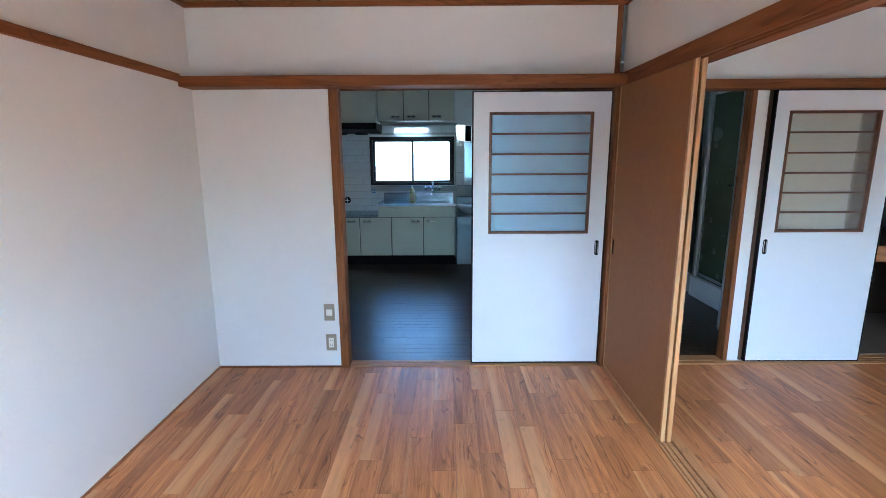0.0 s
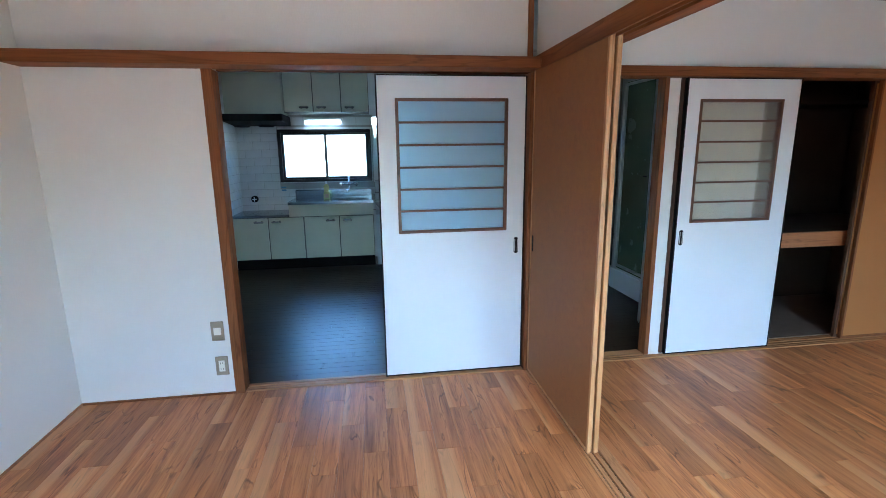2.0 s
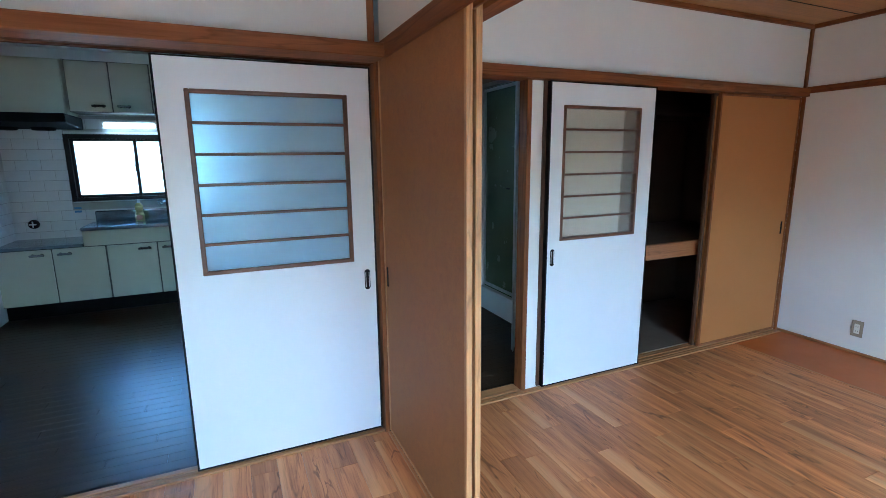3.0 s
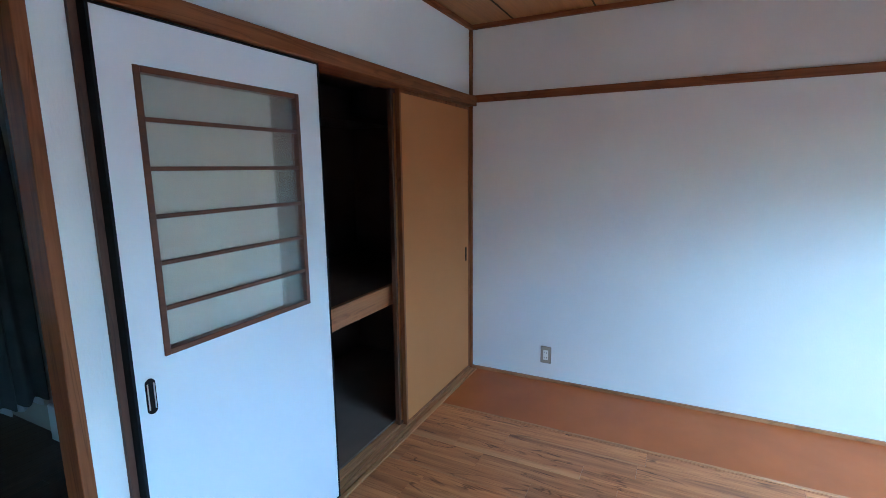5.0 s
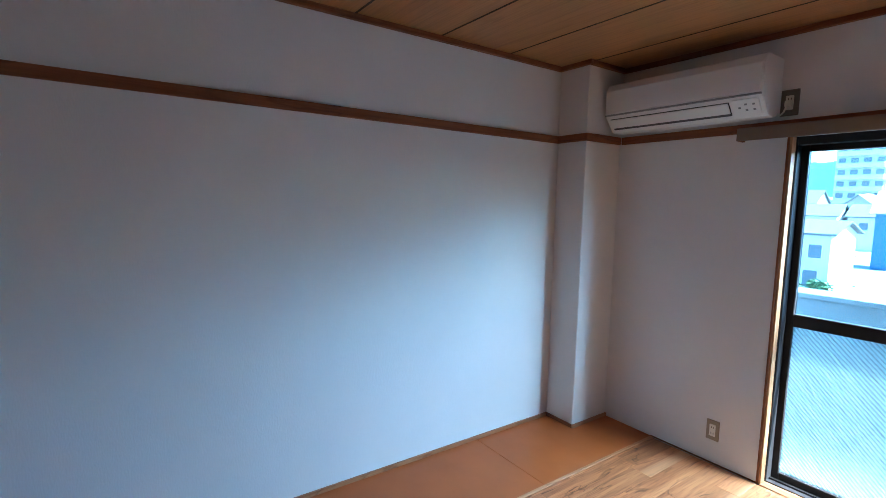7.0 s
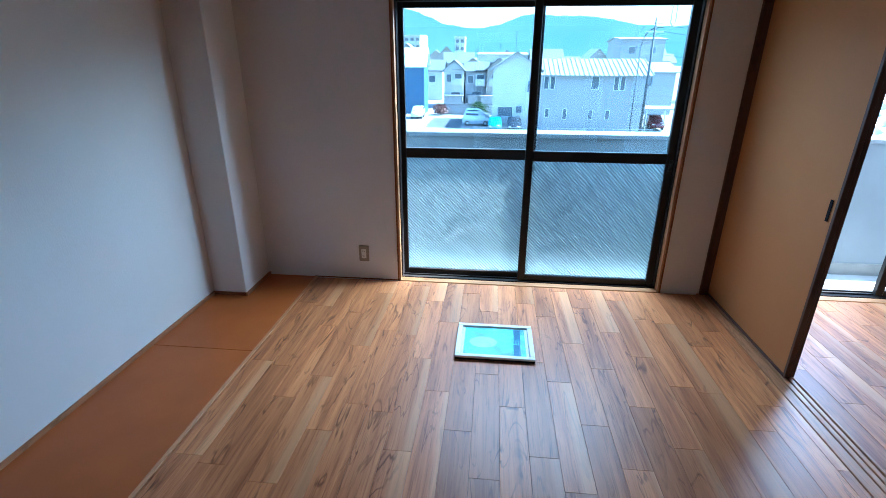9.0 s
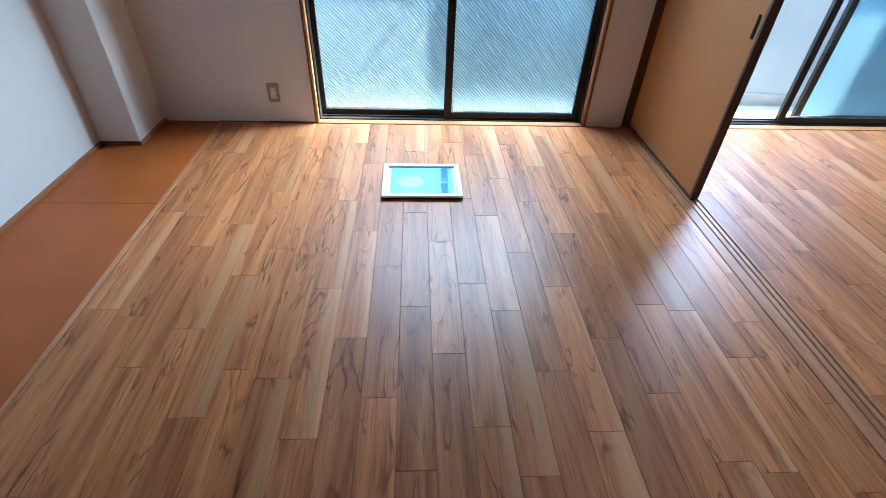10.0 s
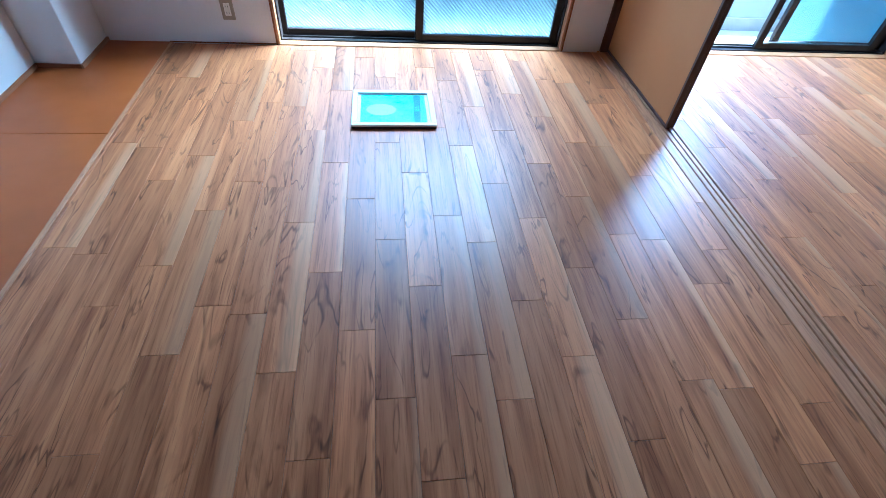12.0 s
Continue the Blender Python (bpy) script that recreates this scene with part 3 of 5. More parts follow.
def fusuma(along, at0, at1, face, thick, front_mat, label, handle_at, frame_mat, side=-1):
    """A papered sliding panel in a thin wooden frame. along 'y': it stands in the partition; along 'x': before the closet."""
    zb, zt = 0.008, 1.858 if along == "y" else 1.80
    mid = (at0 + at1) / 2
    d = thing("fusuma_panel", (face, mid, 0) if along == "y" else (mid, face, 0), label, "sliding panel", "papered sliding panels")

    def b(a0, a1, f0, f1, z0, z1, bevel=0.0):
        return box(f0, f1, a0, a1, z0, z1, bevel=bevel) if along == "y" else box(a0, a1, f0, f1, z0, z1, bevel=bevel)
    f0, f1 = face, face + thick
    part("sheet", b(at0 + 0.018, at1 - 0.018, f0 + 0.003, f1 - 0.003, zb + 0.018, zt - 0.018), front_mat, d)
    for a in (at0, at1 - 0.018):
        part("stile", b(a, a + 0.018, f0, f1, zb, zt, 0.002), frame_mat, d)
    part("rail", b(at0 + 0.018, at1 - 0.018, f0, f1, zb, zb + 0.018, 0.002), frame_mat, d)
    part("rail", b(at0 + 0.018, at1 - 0.018, f0, f1, zt - 0.018, zt, 0.002), frame_mat, d)
    fh = f0 if side < 0 else f1
    part("pull", b(handle_at - 0.009, handle_at + 0.009, fh - 0.0015, fh + 0.0015, 0.79, 0.885, 0.001), BLACK, d, "small black recessed pull")
    return d


fusuma("y", 2.385, 3.262, 1.412, 0.022, BROWN, "brown papered sliding panel with a pale wooden edge, slid open", 3.215, PALE_Z)
fusuma("y", 2.385, 3.262, 1.444, 0.022, TAN, "tan papered sliding panel with a pale wooden edge, slid open", 3.215, PALE_Z, 1)
fusuma("y", YS + 0.002, 0.745, 1.412, 0.022, BROWN, "brown papered sliding panel near the window, slid open", 0.06, DARK_Z)
fusuma("y", YS + 0.002, 0.760, 1.444, 0.022, TAN, "tan papered sliding panel with a dark wooden edge near the window", 0.715, DARK_Z, 1)
fusuma("x", 3.806, XE - 0.02, 3.348, 0.026, TAN, "tan papered closet sliding panel with brown edges", 4.615, TRIM_Z)
fusuma("x", 3.786, XE - 0.025, 3.382, 0.026, TAN, "tan papered closet sliding panel standing behind another", 3.83, DARK_Z)


# ---- wall plates ----
def wall_plate(face, u, z, kind, label, size=(0.07, 0.116)):
    """An outlet or switch plate. face: 'n' on the north wall, 'e' on the east wall, 's' on the south wall."""
    t = thing("power_outlet" if kind != "switch" else "wall_switch", {"n": (u, YN, z), "e": (XE, u, z), "s": (u, YS, z)}[face], label, "outlet" if kind != "switch" else "switch", "wall plates")

    def b(u0, u1, d0, d1, z0, z1, bevel=0.0):
        u0, u1 = u + u0, u + u1
        z0, z1 = z + z0, z + z1
        if face == "n":
            return box(u0, u1, YN - d1, YN - d0, z0, z1, bevel=bevel)
        if face == "s":
            return box(u0, u1, YS + d0, YS + d1, z0, z1, bevel=bevel)
        return box(XE - d1, XE - d0, u0, u1, z0, z1, bevel=bevel)
    w, h = size[0] / 2, size[1] / 2
    part("plate", b(-w, w, 0, 0.007, -h, h, 0.003), PLATE, t, "brown-grey metal-look plate")
    if kind == "switch":
        part("rocker", b(-0.02, 0.02, 0.007, 0.011, -0.022, 0.022, 0.002), IVORY, t)
    else:
        s = part("socket", b(-0.0165, 0.0165, 0.007, 0.0095, -0.034, 0.034, 0.002), IVORY, t, "ivory double socket")
        for dz in (-0.017, 0.017):
            for du in (-0.006, 0.006):
                part("slot", b(du - 0.0012, du + 0.0012, 0.0095, 0.0099, dz - 0.005, dz + 0.005), BLACK, s)
    return t


wall_plate("n", -0.424, 0.392, "switch", "brown-grey wall plate with an ivory rocker, low on a white wall")
wall_plate("n", -0.420, 0.180, "outlet", "brown-grey double power outlet low on a white wall")
wall_plate("e", 2.806, 0.185, "outlet", "brown-grey double power outlet on the long white wall")
wall_plate("s", 3.764, 0.193, "outlet", "brown-grey double power outlet beside the balcony window")
ac_plug = wall_plate("s", 3.535, 1.955, "outlet", "grey power outlet with a plugged-in lead beside the air conditioner", (0.078, 0.125))
# this plate's grey is darkened to paint the shadow it sits in
ac_plug.children[0].data.materials[0] = paint("shaded_grey_plate", (0.14, 0.13, 0.115), 0.4, 0.05)
part("plug", box(3.522, 3.548, YS + 0.010, YS + 0.036, 1.930, 1.962, bevel=0.004), IVORY, ac_plug)


# ---- air conditioner ----
def air_conditioner(x0, x1, z0, z1):
    ac = thing("air_conditioner", ((x0 + x1) / 2, YS, z0), "off-white wall-mounted air conditioner close under the wooden ceiling", "air conditioner")
    d = 0.215
    prof = [(0.0, z0 + 0.03), (0.05, z0), (0.13, z0 + 0.002), (0.164, z0 + 0.040), (d - 0.012, z0 + 0.086), (d, z0 + 0.105), (d, z1 - 0.05), (d - 0.02, z1 - 0.012), (d - 0.05, z1), (0.0, z1)]
    bm = bmesh.new()
    a = [bm.verts.new((x0, YS + y, z)) for y, z in prof]
    b = [bm.verts.new((x1, YS + y, z)) for y, z in prof]
    bm.faces.new(a)
    bm.faces.new(b[::-1])
    for i in range(len(prof)):
        j = (i + 1) % len(prof)
        bm.faces.new((a[j], a[i], b[i], b[j]))
    bmesh.ops.recalc_face_normals(bm, faces=bm.faces)
    bmesh.ops.bevel(bm, geom=[e for e in bm.edges], offset=0.004, segments=2, affect="EDGES")
    part("body", bm, ACW, ac)
    part("front_panel", box(x0 + 0.006, x1 - 0.006, YS + d - 0.004, YS + d + 0.008, z0 + 0.103, z1 - 0.045, bevel=0.006, seg=2), ACW, ac)
    part("accent_strip", box(x0 + 0.004, x1 - 0.004, YS + d - 0.004, YS + d + 0.004, z0 + 0.092, z0 + 0.101), paint("grey_accent_strip", (0.30, 0.30, 0.29), 0.3), ac, "grey accent strip")

    def slab(u0, u1, t0, t1, lift, mat, name, label=""):
        """A flat piece lying on the slanted lower front."""
        p0, p1 = Vector((0, YS + 0.142, z0 + 0.010)), Vector((0, YS + d - 0.010, z0 + 0.086))
        n = Vector((0, p1.z - p0.z, p0.y - p1.y)).normalized()
        bm2 = bmesh.new()
        lo, hi = p0.lerp(p1, t0), p0.lerp(p1, t1)
        vs = [bm2.verts.new((u, q.y + n.y * k, q.z + n.z * k)) for k in (-0.004, lift) for u, q in ((u0, lo), (u1, lo), (u1, hi), (u0, hi))]
        for f in ((0, 1, 2, 3), (7, 6, 5, 4), (0, 4, 5, 1), (1, 5, 6, 2), (2, 6, 7, 3), (3, 7, 4, 0)):
            bm2.faces.new([vs[i] for i in f])
        bmesh.ops.recalc_face_normals(bm2, faces=bm2.faces)
        return part(name, bm2, mat, ac, label)
    # flat dark slab stands in for the shaded slot around the louver
    slab(x0 + 0.155, x1 - 0.03, 0.10, 0.86, 0.003, paint("vent_shadow", (0.05, 0.05, 0.05), 0.6), "vent", "air outlet with its shade painted dark")
    slab(x0 + 0.158, x1 - 0.033, 0.26, 0.835, 0.008, ACW, "louver", "off-white louver")
    slab(x0 + 0.02, x0 + 0.145, 0.06, 0.94, 0.004, ACW, "control_panel")
    for i, (u, t) in enumerate(((0.04, 0.3), (0.04, 0.6), (0.075, 0.3), (0.075, 0.62), (0.105, 0.45))):
        slab(x0 + u, x0 + u + 0.011, t, t + 0.09, 0.006, paint("grey_mark", (0.22, 0.22, 0.22), 0.5) if i == 0 else bpy.data.materials["grey_mark"], "mark")
    return ac


air_conditioner(3.575, 4.440, 1.884, 2.172)
bm = bmesh.new()
for a, b in zip([(3.577, YS + 0.03, 1.905), (3.562, YS + 0.03, 1.895), (3.547, YS + 0.034, 1.91), (3.537, YS + 0.036, 1.935)], [(3.562, YS + 0.03, 1.895), (3.547, YS + 0.034, 1.91), (3.537, YS + 0.036, 1.935), (3.536, YS + 0.034, 1.95)]):
    cyl(bm, a, b, 0.004, n=8)
solid("power_lead", bm, IVORY, "short ivory power lead from air conditioner to outlet", "cable")


# ---- picture frame on the floor ----
def picture(x0, x1, y0, y1):
    t = thing("picture_frame", ((x0 + x1) / 2, (y0 + y1) / 2, 0), "white picture frame with a blue picture lying flat on the floor", "picture frame")
    w, h = 0.026, 0.024
    for nm, r in (("frame_rail", (x0, x1, y0, y0 + w)), ("frame_rail", (x0, x1, y1 - w, y1)), ("frame_stile", (x0, x0 + w, y0 + w, y1 - w)), ("frame_stile", (x1 - w, x1, y0 + w, y1 - w))):
        part(nm, box(*r, 0.011, h, bevel=0.003, seg=2), ACW, t)
    part("backing", box(x0 + 0.002, x1 - 0.002, y0 + 0.002, y1 - 0.002, 0.001, 0.0105), BLACK, t, "black base")
    part("mat", box(x0 + w, x1 - w, y0 + w, y1 - w, 0.0105, 0.012), IVORY, t, "pale mat")
    sheet = part("picture", box(x0 + w + 0.016, x1 - w - 0.016, y0 + w + 0.006, y1 - w - 0.006, 0.012, 0.013), paint("cyan_print", (0.16, 0.66, 0.80), 0.4, 0.5, 9), t, "pale cyan print with a dark blue ribbon")
    # pale disc paints the sky's reflection in the glass onto the print
    bm = bmesh.new()
    bmesh.ops.create_circle(bm, cap_ends=True, segments=24, radius=1.0, matrix=Matrix.LocRotScale((x1 - 0.145, (y0 + y1) / 2 + 0.01, 0.0134), None, (0.075, 0.055, 1)))
    part("cloud", bm, paint("pale_reflection_print", (0.40, 0.76, 0.84), 0.4, 0.3, 25), sheet, "pale disc painting a sky reflection on the print")
    navy = paint("navy_print", (0.015, 0.16, 0.30), 0.4)
    yb = (y0 + y1) / 2
    part("ribbon", boxes((x0 + 0.066, x0 + 0.102, y0 + w + 0.010, yb - 0.022, 0.013, 0.0135), (x0 + 0.070, x0 + 0.106, yb + 0.022, y1 - w - 0.010, 0.013, 0.0135)), navy, sheet)
    part("letter_bar", boxes(*[(x0 + 0.068 + 0.013 * k, x0 + 0.076 + 0.013 * k, yb - 0.016, yb + 0.016, 0.013, 0.0135) for k in range(3)]), navy, sheet)
    gz = part("glazing", box(x0 + w - 0.002, x1 - w + 0.002, y0 + w - 0.002, y1 - w + 0.002, 0.0150, 0.0165), clear_glass("picture_glass", (0.95, 0.97, 0.97)), t, "clear glass")
    gz.visible_shadow = False
    return t


picture(2.650, 3.062, 0.420, 0.755)

# ---- balcony ----
balc = thing("balcony", (2.0, -0.7, -0.2), "concrete balcony with a pale painted parapet", "balcony", kind="structure")
part("balcony_floor", box(-3.4, 6.2, -1.26, YS - 0.2, -0.35, -0.20), MORTAR, balc, "grey mortar floor")
part("parapet", box(-3.4, 6.2, -1.24, -1.10, -0.20, 0.865), PARAPET, balc, "pale blue-grey painted parapet")
part("parapet_cap", box(-3.4, 6.2, -1.30, -1.085, 0.866, 0.905, bevel=0.006), PARAPET, balc)
part("mortar_skirting", box(-3.4, 6.2, -1.10, -1.085, -0.20, -0.10), MORTAR, balc, "grey mortar skirting")
# unseen wall, added to keep sun off the balcony and parapet
part("partition", box(-2.54, -2.40, -1.08, YS - 0.2, -0.20, 2.40), PARAPET, balc, "unseen painted partition added to shade the balcony")
structure("facade_above", box(-9, 9, YS - 0.2, 7.1, 2.71, 5.5), PARAPET)
structure("facade_below", box(-9, 9, YS - 0.2, 7.1, -5.8, -0.36), PARAPET)

# ---- kitchen ----
CY = 6.45       # cabinet fronts


def pull(x, z, y):
    """A bow handle on two round feet."""
    bm = bmesh.new()
    bx(bm, x - 0.056, x + 0.056, y - 0.030, y - 0.018, z - 0.010, z + 0.010, bevel=0.004)
    for dx in (-0.034, 0.034):
        cyl(bm, (x + dx, y - 0.019, z), (x + dx, y - 0.0005, z), 0.010, 0.016, 10)
    return bm


def cabinet(name, x0, x1, y0, z0, z1, splits, label, handle_top, depth):
    c = thing(name, ((x0 + x1) / 2, y0 + depth / 2, z0), label, "cabinet", "kitchen cabinets")
    part("body", box(x0, x1, y0 + 0.02, y0 + depth, z0, z1), CARCASS, c, "carcass painted dark for the shade between doors")
    ends = [x0, *splits, x1]
    for i, (a, b) in enumerate(zip(ends, ends[1:])):
        d = part("door", box(a + 0.006, b - 0.006, y0, y0 + 0.019, z0 + 0.006, z1 - 0.006, bevel=0.003), CABINET, c)
        hx = b - 0.105 if i == 0 else a + 0.10
        part("handle", pull(hx, z1 - 0.052 if handle_top else z0 + 0.057, y0), PULL, d, "dark chrome handle")
    return c


cabinet("base_cabinet", -1.190, -0.360, CY, 0.095, 0.610, [-0.775], "cream gas cabinet with two doors and chrome handles", True, 0.54)
cabinet("sink_cabinet", -0.356, 0.482, CY, 0.095, 0.610, [0.064], "cream sink cabinet with two doors and chrome handles", True, 0.54)
cabinet("wall_cabinet", -0.526, 0.476, 6.65, 1.845, 2.305, [-0.186, 0.145], "cream wall cabinets above the kitchen window", False, 0.345)
cabinet_big = thing("hood_cabinet", (-0.89, 6.8, 1.80), "large cream panel cabinet over the cooker hood", "cabinet")
part("body", box(-1.190, -0.540, 6.62, 6.995, 1.815, 2.30), CABINET, cabinet_big)
part("front", box(-1.187, -0.545, 6.60, 6.618, 1.818, 2.295, bevel=0.003), CABINET, cabinet_big)
structure("toe_kick", box(-1.190, 0.482, CY + 0.07, CY + 0.09, -0.04, 0.093), BLACK)
structure("trim_cabinet_top", box(-1.190, 0.476, 6.68, 6.995, 2.308, 2.398), KWALL)
hood = thing("cooker_hood", (-0.88, 6.6, 1.68), "black slim cooker hood under a cream cabinet", "cooker hood")
bm = bmesh.new()
v = [bm.verts.new(c) for c in ((-1.188, 6.42, 1.735), (-0.51, 6.42, 1.735), (-0.51, 6.99, 1.70), (-1.188, 6.99, 1.70), (-1.188, 6.40, 1.812), (-0.51, 6.40, 1.812), (-0.51, 6.99, 1.812), (-1.188, 6.99, 1.812))]
for f in ((3, 2, 1, 0), (4, 5, 6, 7), (0, 1, 5, 4), (1, 2, 6, 5), (2, 3, 7, 6), (3, 0, 4, 7)):
    bm.faces.new([v[i] for i in f])
bmesh.ops.bevel(bm, geom=list(bm.edges), offset=0.006, segments=2, affect="EDGES")
part("shell", bm, BLACK, hood)
for cx in (-1.02, -0.74):
    bm = bmesh.new()
    cyl(bm, (cx, 6.66, 1.70), (cx, 6.66, 1.675), 0.10, 0.085, 20)
    part("fan_cover", bm, BLACK, hood)
gas_top = solid("gas_counter", box(-1.190, -0.530, CY - 0.012, 6.995, 0.612, 0.640, bevel=0.004), STEEL, "bare stainless steel gas counter, lower than the sink", "counter")

sink = thing("kitchen_sink", (0.06, 6.7, 0.63), "stainless steel sink top over a cream apron", "sink")
part("apron", box(-0.526, 0.482, CY + 0.004, CY + 0.02, 0.613, 0.757, bevel=0.003), CABINET, sink, "cream apron panel")
part("apron_plate", box(-0.494, -0.178, CY, CY + 0.004, 0.645, 0.715, bevel=0.001), CABINET, sink)
part("side_panel", box(-0.526, -0.510, CY + 0.021, 6.99, 0.641, 0.757), CABINET, sink)
part("sink_top", boxes((-0.530, -0.02, CY - 0.014, 6.93, 0.757, 0.79), (-0.02, 0.42, CY - 0.014, 6.53, 0.757, 0.79), (-0.02, 0.42, 6.85, 6.93, 0.757, 0.79), (0.42, 0.486, CY - 0.014, 6.93, 0.757, 0.79)), STEEL, sink)
part("basin", boxes((-0.021, 0.421, 6.529, 6.851, 0.62, 0.625), (-0.024, -0.02, 6.53, 6.85, 0.625, 0.757), (0.42, 0.424, 6.53, 6.85, 0.625, 0.757), (-0.02, 0.42, 6.526, 6.53, 0.625, 0.757), (-0.02, 0.42, 6.85, 6.854, 0.625, 0.757)), STEEL, sink)
part("splash_back", box(-0.507, 0.470, 6.93, 6.992, 0.757, 0.895, bevel=0.008), STEEL, sink, "steel upstand")
bm = bmesh.new()
cyl(bm, (-0.44, 6.928, 0.835), (-0.44, 6.924, 0.835), 0.026, n=18)
part("plug_cap", bm, STEEL, sink)
tap = thing("mixer_tap", (0.18, 6.93, 0.96), "chrome two-handle wall tap above the sink", "tap")
bm = bmesh.new()
cyl(bm, (0.085, 6.955, 0.965), (0.275, 6.955, 0.965), 0.016)
cyl(bm, (0.18, 6.955, 0.94), (0.18, 6.955, 1.045), 0.018, 0.014)
cyl(bm, (0.18, 6.955, 1.045), (0.18, 6.955, 1.060), 0.020, 0.012)
part("body", bm, CHROME, tap, "", True)
for hx in (0.085, 0.275):
    bm = bmesh.new()
    cyl(bm, (hx, 6.996, 0.965), (hx, 6.935, 0.965), 0.018)
    cyl(bm, (hx, 6.935, 0.965), (hx, 6.90, 0.965), 0.026, 0.022)
    bx(bm, hx - 0.034, hx + 0.034, 6.895, 6.910, 0.957, 0.973, bevel=0.004)
    bx(bm, hx - 0.008, hx + 0.008, 6.895, 6.910, 0.931, 0.999, bevel=0.004)
    part("handle", bm, CHROME, tap, "", True)
bm = bmesh.new()
sp = [(0.18, 6.955, 0.95), (0.18, 6.93, 0.90), (0.175, 6.86, 0.885), (0.17, 6.79, 0.90), (0.17, 6.765, 0.87)]
for a, b in zip(sp, sp[1:]):
    cyl(bm, a, b, 0.012)
part("spout", bm, CHROME, tap, "", True)
bottle = thing("detergent_bottle", (-0.10, 6.80, 0.79), "yellow dish detergent bottle on the sink edge", "bottle")
bm = bmesh.new()
for z0, z1, r0, r1 in ((0.79, 0.80, 0.038, 0.043), (0.80, 0.855, 0.043, 0.040), (0.855, 0.885, 0.040, 0.033), (0.885, 0.945, 0.033, 0.036), (0.945, 0.975, 0.036, 0.015)):
    cyl(bm, (-0.10, 6.80, z0), (-0.10, 6.80, z1), r0, r1, 18)
part("bottle_body", bm, paint("yellow_detergent", (0.55, 0.50, 0.22), 0.25), bottle, "", True)
bm = bmesh.new()
cyl(bm, (-0.10, 6.80, 0.975), (-0.10, 6.80, 1.01), 0.013, 0.011, 14)
part("cap", bm, WHITE, bottle, "white cap")
part("sticker", box(-0.126, -0.074, 6.755, 6.7585, 0.805, 0.85, bevel=0.001), paint("sticker_pink", (0.55, 0.33, 0.22), 0.4), bottle, "pinkish printed sticker")
cock = thing("gas_cock", (-1.0, 6.99, 0.80), "dark round gas cock on the tiled wall", "gas cock")
bm = bmesh.new()
cyl(bm, (-1.025, 6.988, 0.79), (-1.025, 6.955, 0.79), 0.045, 0.042, 18)
part("base", bm, BLACK, cock)
part("lever", boxes((-1.055, -0.995, 6.943, 6.957, 0.784, 0.796), (-1.031, -1.019, 6.944, 6.956, 0.76, 0.82)), CHROME, cock)
notice = solid("wall_sticker", boxes((-0.685, -0.625, 6.984, 6.9885, 0.920, 0.940), (-0.685, -0.625, 6.984, 6.9885, 0.885, 0.905)), paint("blue_sticker", (0.12, 0.25, 0.42), 0.4), "small blue and white sticker on the tiles", "sticker")
sw = thing("wall_switch", (XK, 6.35, 1.05), "white switch plate on the kitchen side wall", "switch")
part("plate", box(XK, XK + 0.007, 6.28, 6.35, 0.99, 1.11, bevel=0.003), IVORY, sw)

kl = thing("kitchen_lamp", (-0.1, 6.9, 1.72), "lit fluorescent lamp under the wall cabinets", "lamp")
part("housing", box(-0.35, 0.14, 6.90, 6.99, 1.772, 1.800, bevel=0.006), KWALL, kl, "pale lamp housing")
bm = bmesh.new()
cyl(bm, (-0.325, 6.925, 1.742), (0.115, 6.925, 1.742), 0.018, n=16)
part("tube", bm, glow("lamp_tube", (0.62, 0.80, 1.0), 0.22), kl, "glowing tube")
for u in (-0.338, 0.128):
    part("tube_holder", box(u - 0.012, u + 0.012, 6.905, 6.945, 1.722, 1.7715, bevel=0.003), ACW, kl)

kw = thing("window_3", (-0.1, YK, 1.0), "small dark-framed frosted kitchen window", "window", kind="structure")
part("window_frame", boxes((-0.690, -0.648, YK - 0.02, YK + 0.10, 0.995, 1.660), (0.443, 0.484, YK - 0.02, YK + 0.10, 0.995, 1.660), (-0.648, 0.443, YK - 0.02, YK + 0.10, 0.995, 1.03), (-0.648, 0.443, YK - 0.02, YK + 0.10, 1.615, 1.660), bevel=0.003), BRONZE, kw)
part("latch", box(-0.118, -0.100, YK - 0.004, YK + 0.018, 1.28, 1.36, bevel=0.004), BRONZE, kw)
for a, b, yc in ((-0.648, -0.085, YK + 0.03), (-0.115, 0.443, YK + 0.06)):
    s_ = part("sash", boxes((a, a + 0.03, yc - 0.012, yc + 0.012, 1.03, 1.615), (b - 0.03, b, yc - 0.012, yc + 0.012, 1.03, 1.615), (a + 0.03, b - 0.03, yc - 0.012, yc + 0.012, 1.03, 1.06), (a + 0.03, b - 0.03, yc - 0.012, yc + 0.012, 1.59, 1.615), bevel=0.002), BRONZE, kw)
    g_ = part("pane", box(a + 0.028, b - 0.028, yc - 0.002, yc + 0.002, 1.058, 1.592), KFROST, s_, "frosted glass pane")

# washbasin corner
wb = thing("washbasin", (0.72, 6.75, 0), "white washbasin on a pale cabinet in the kitchen corner", "washbasin")
part("cabinet_body", box(0.510, 1.02, 6.52, 6.99, -0.04, 0.60), paint("pale_grey_cabinet", (0.55, 0.60, 0.64), 0.35), wb)
part("door", box(0.518, 0.76, 6.50, 6.52, 0.03, 0.50, bevel=0.004), paint("pale_blue_door", (0.56, 0.62, 0.67), 0.3), wb)
bm = bmesh.new()
bmesh.ops.create_uvsphere(bm, u_segments=28, v_segments=14, radius=1.0, matrix=Matrix.LocRotScale((0.77, 6.70, 0.80), None, (0.28, 0.27, 0.21)))
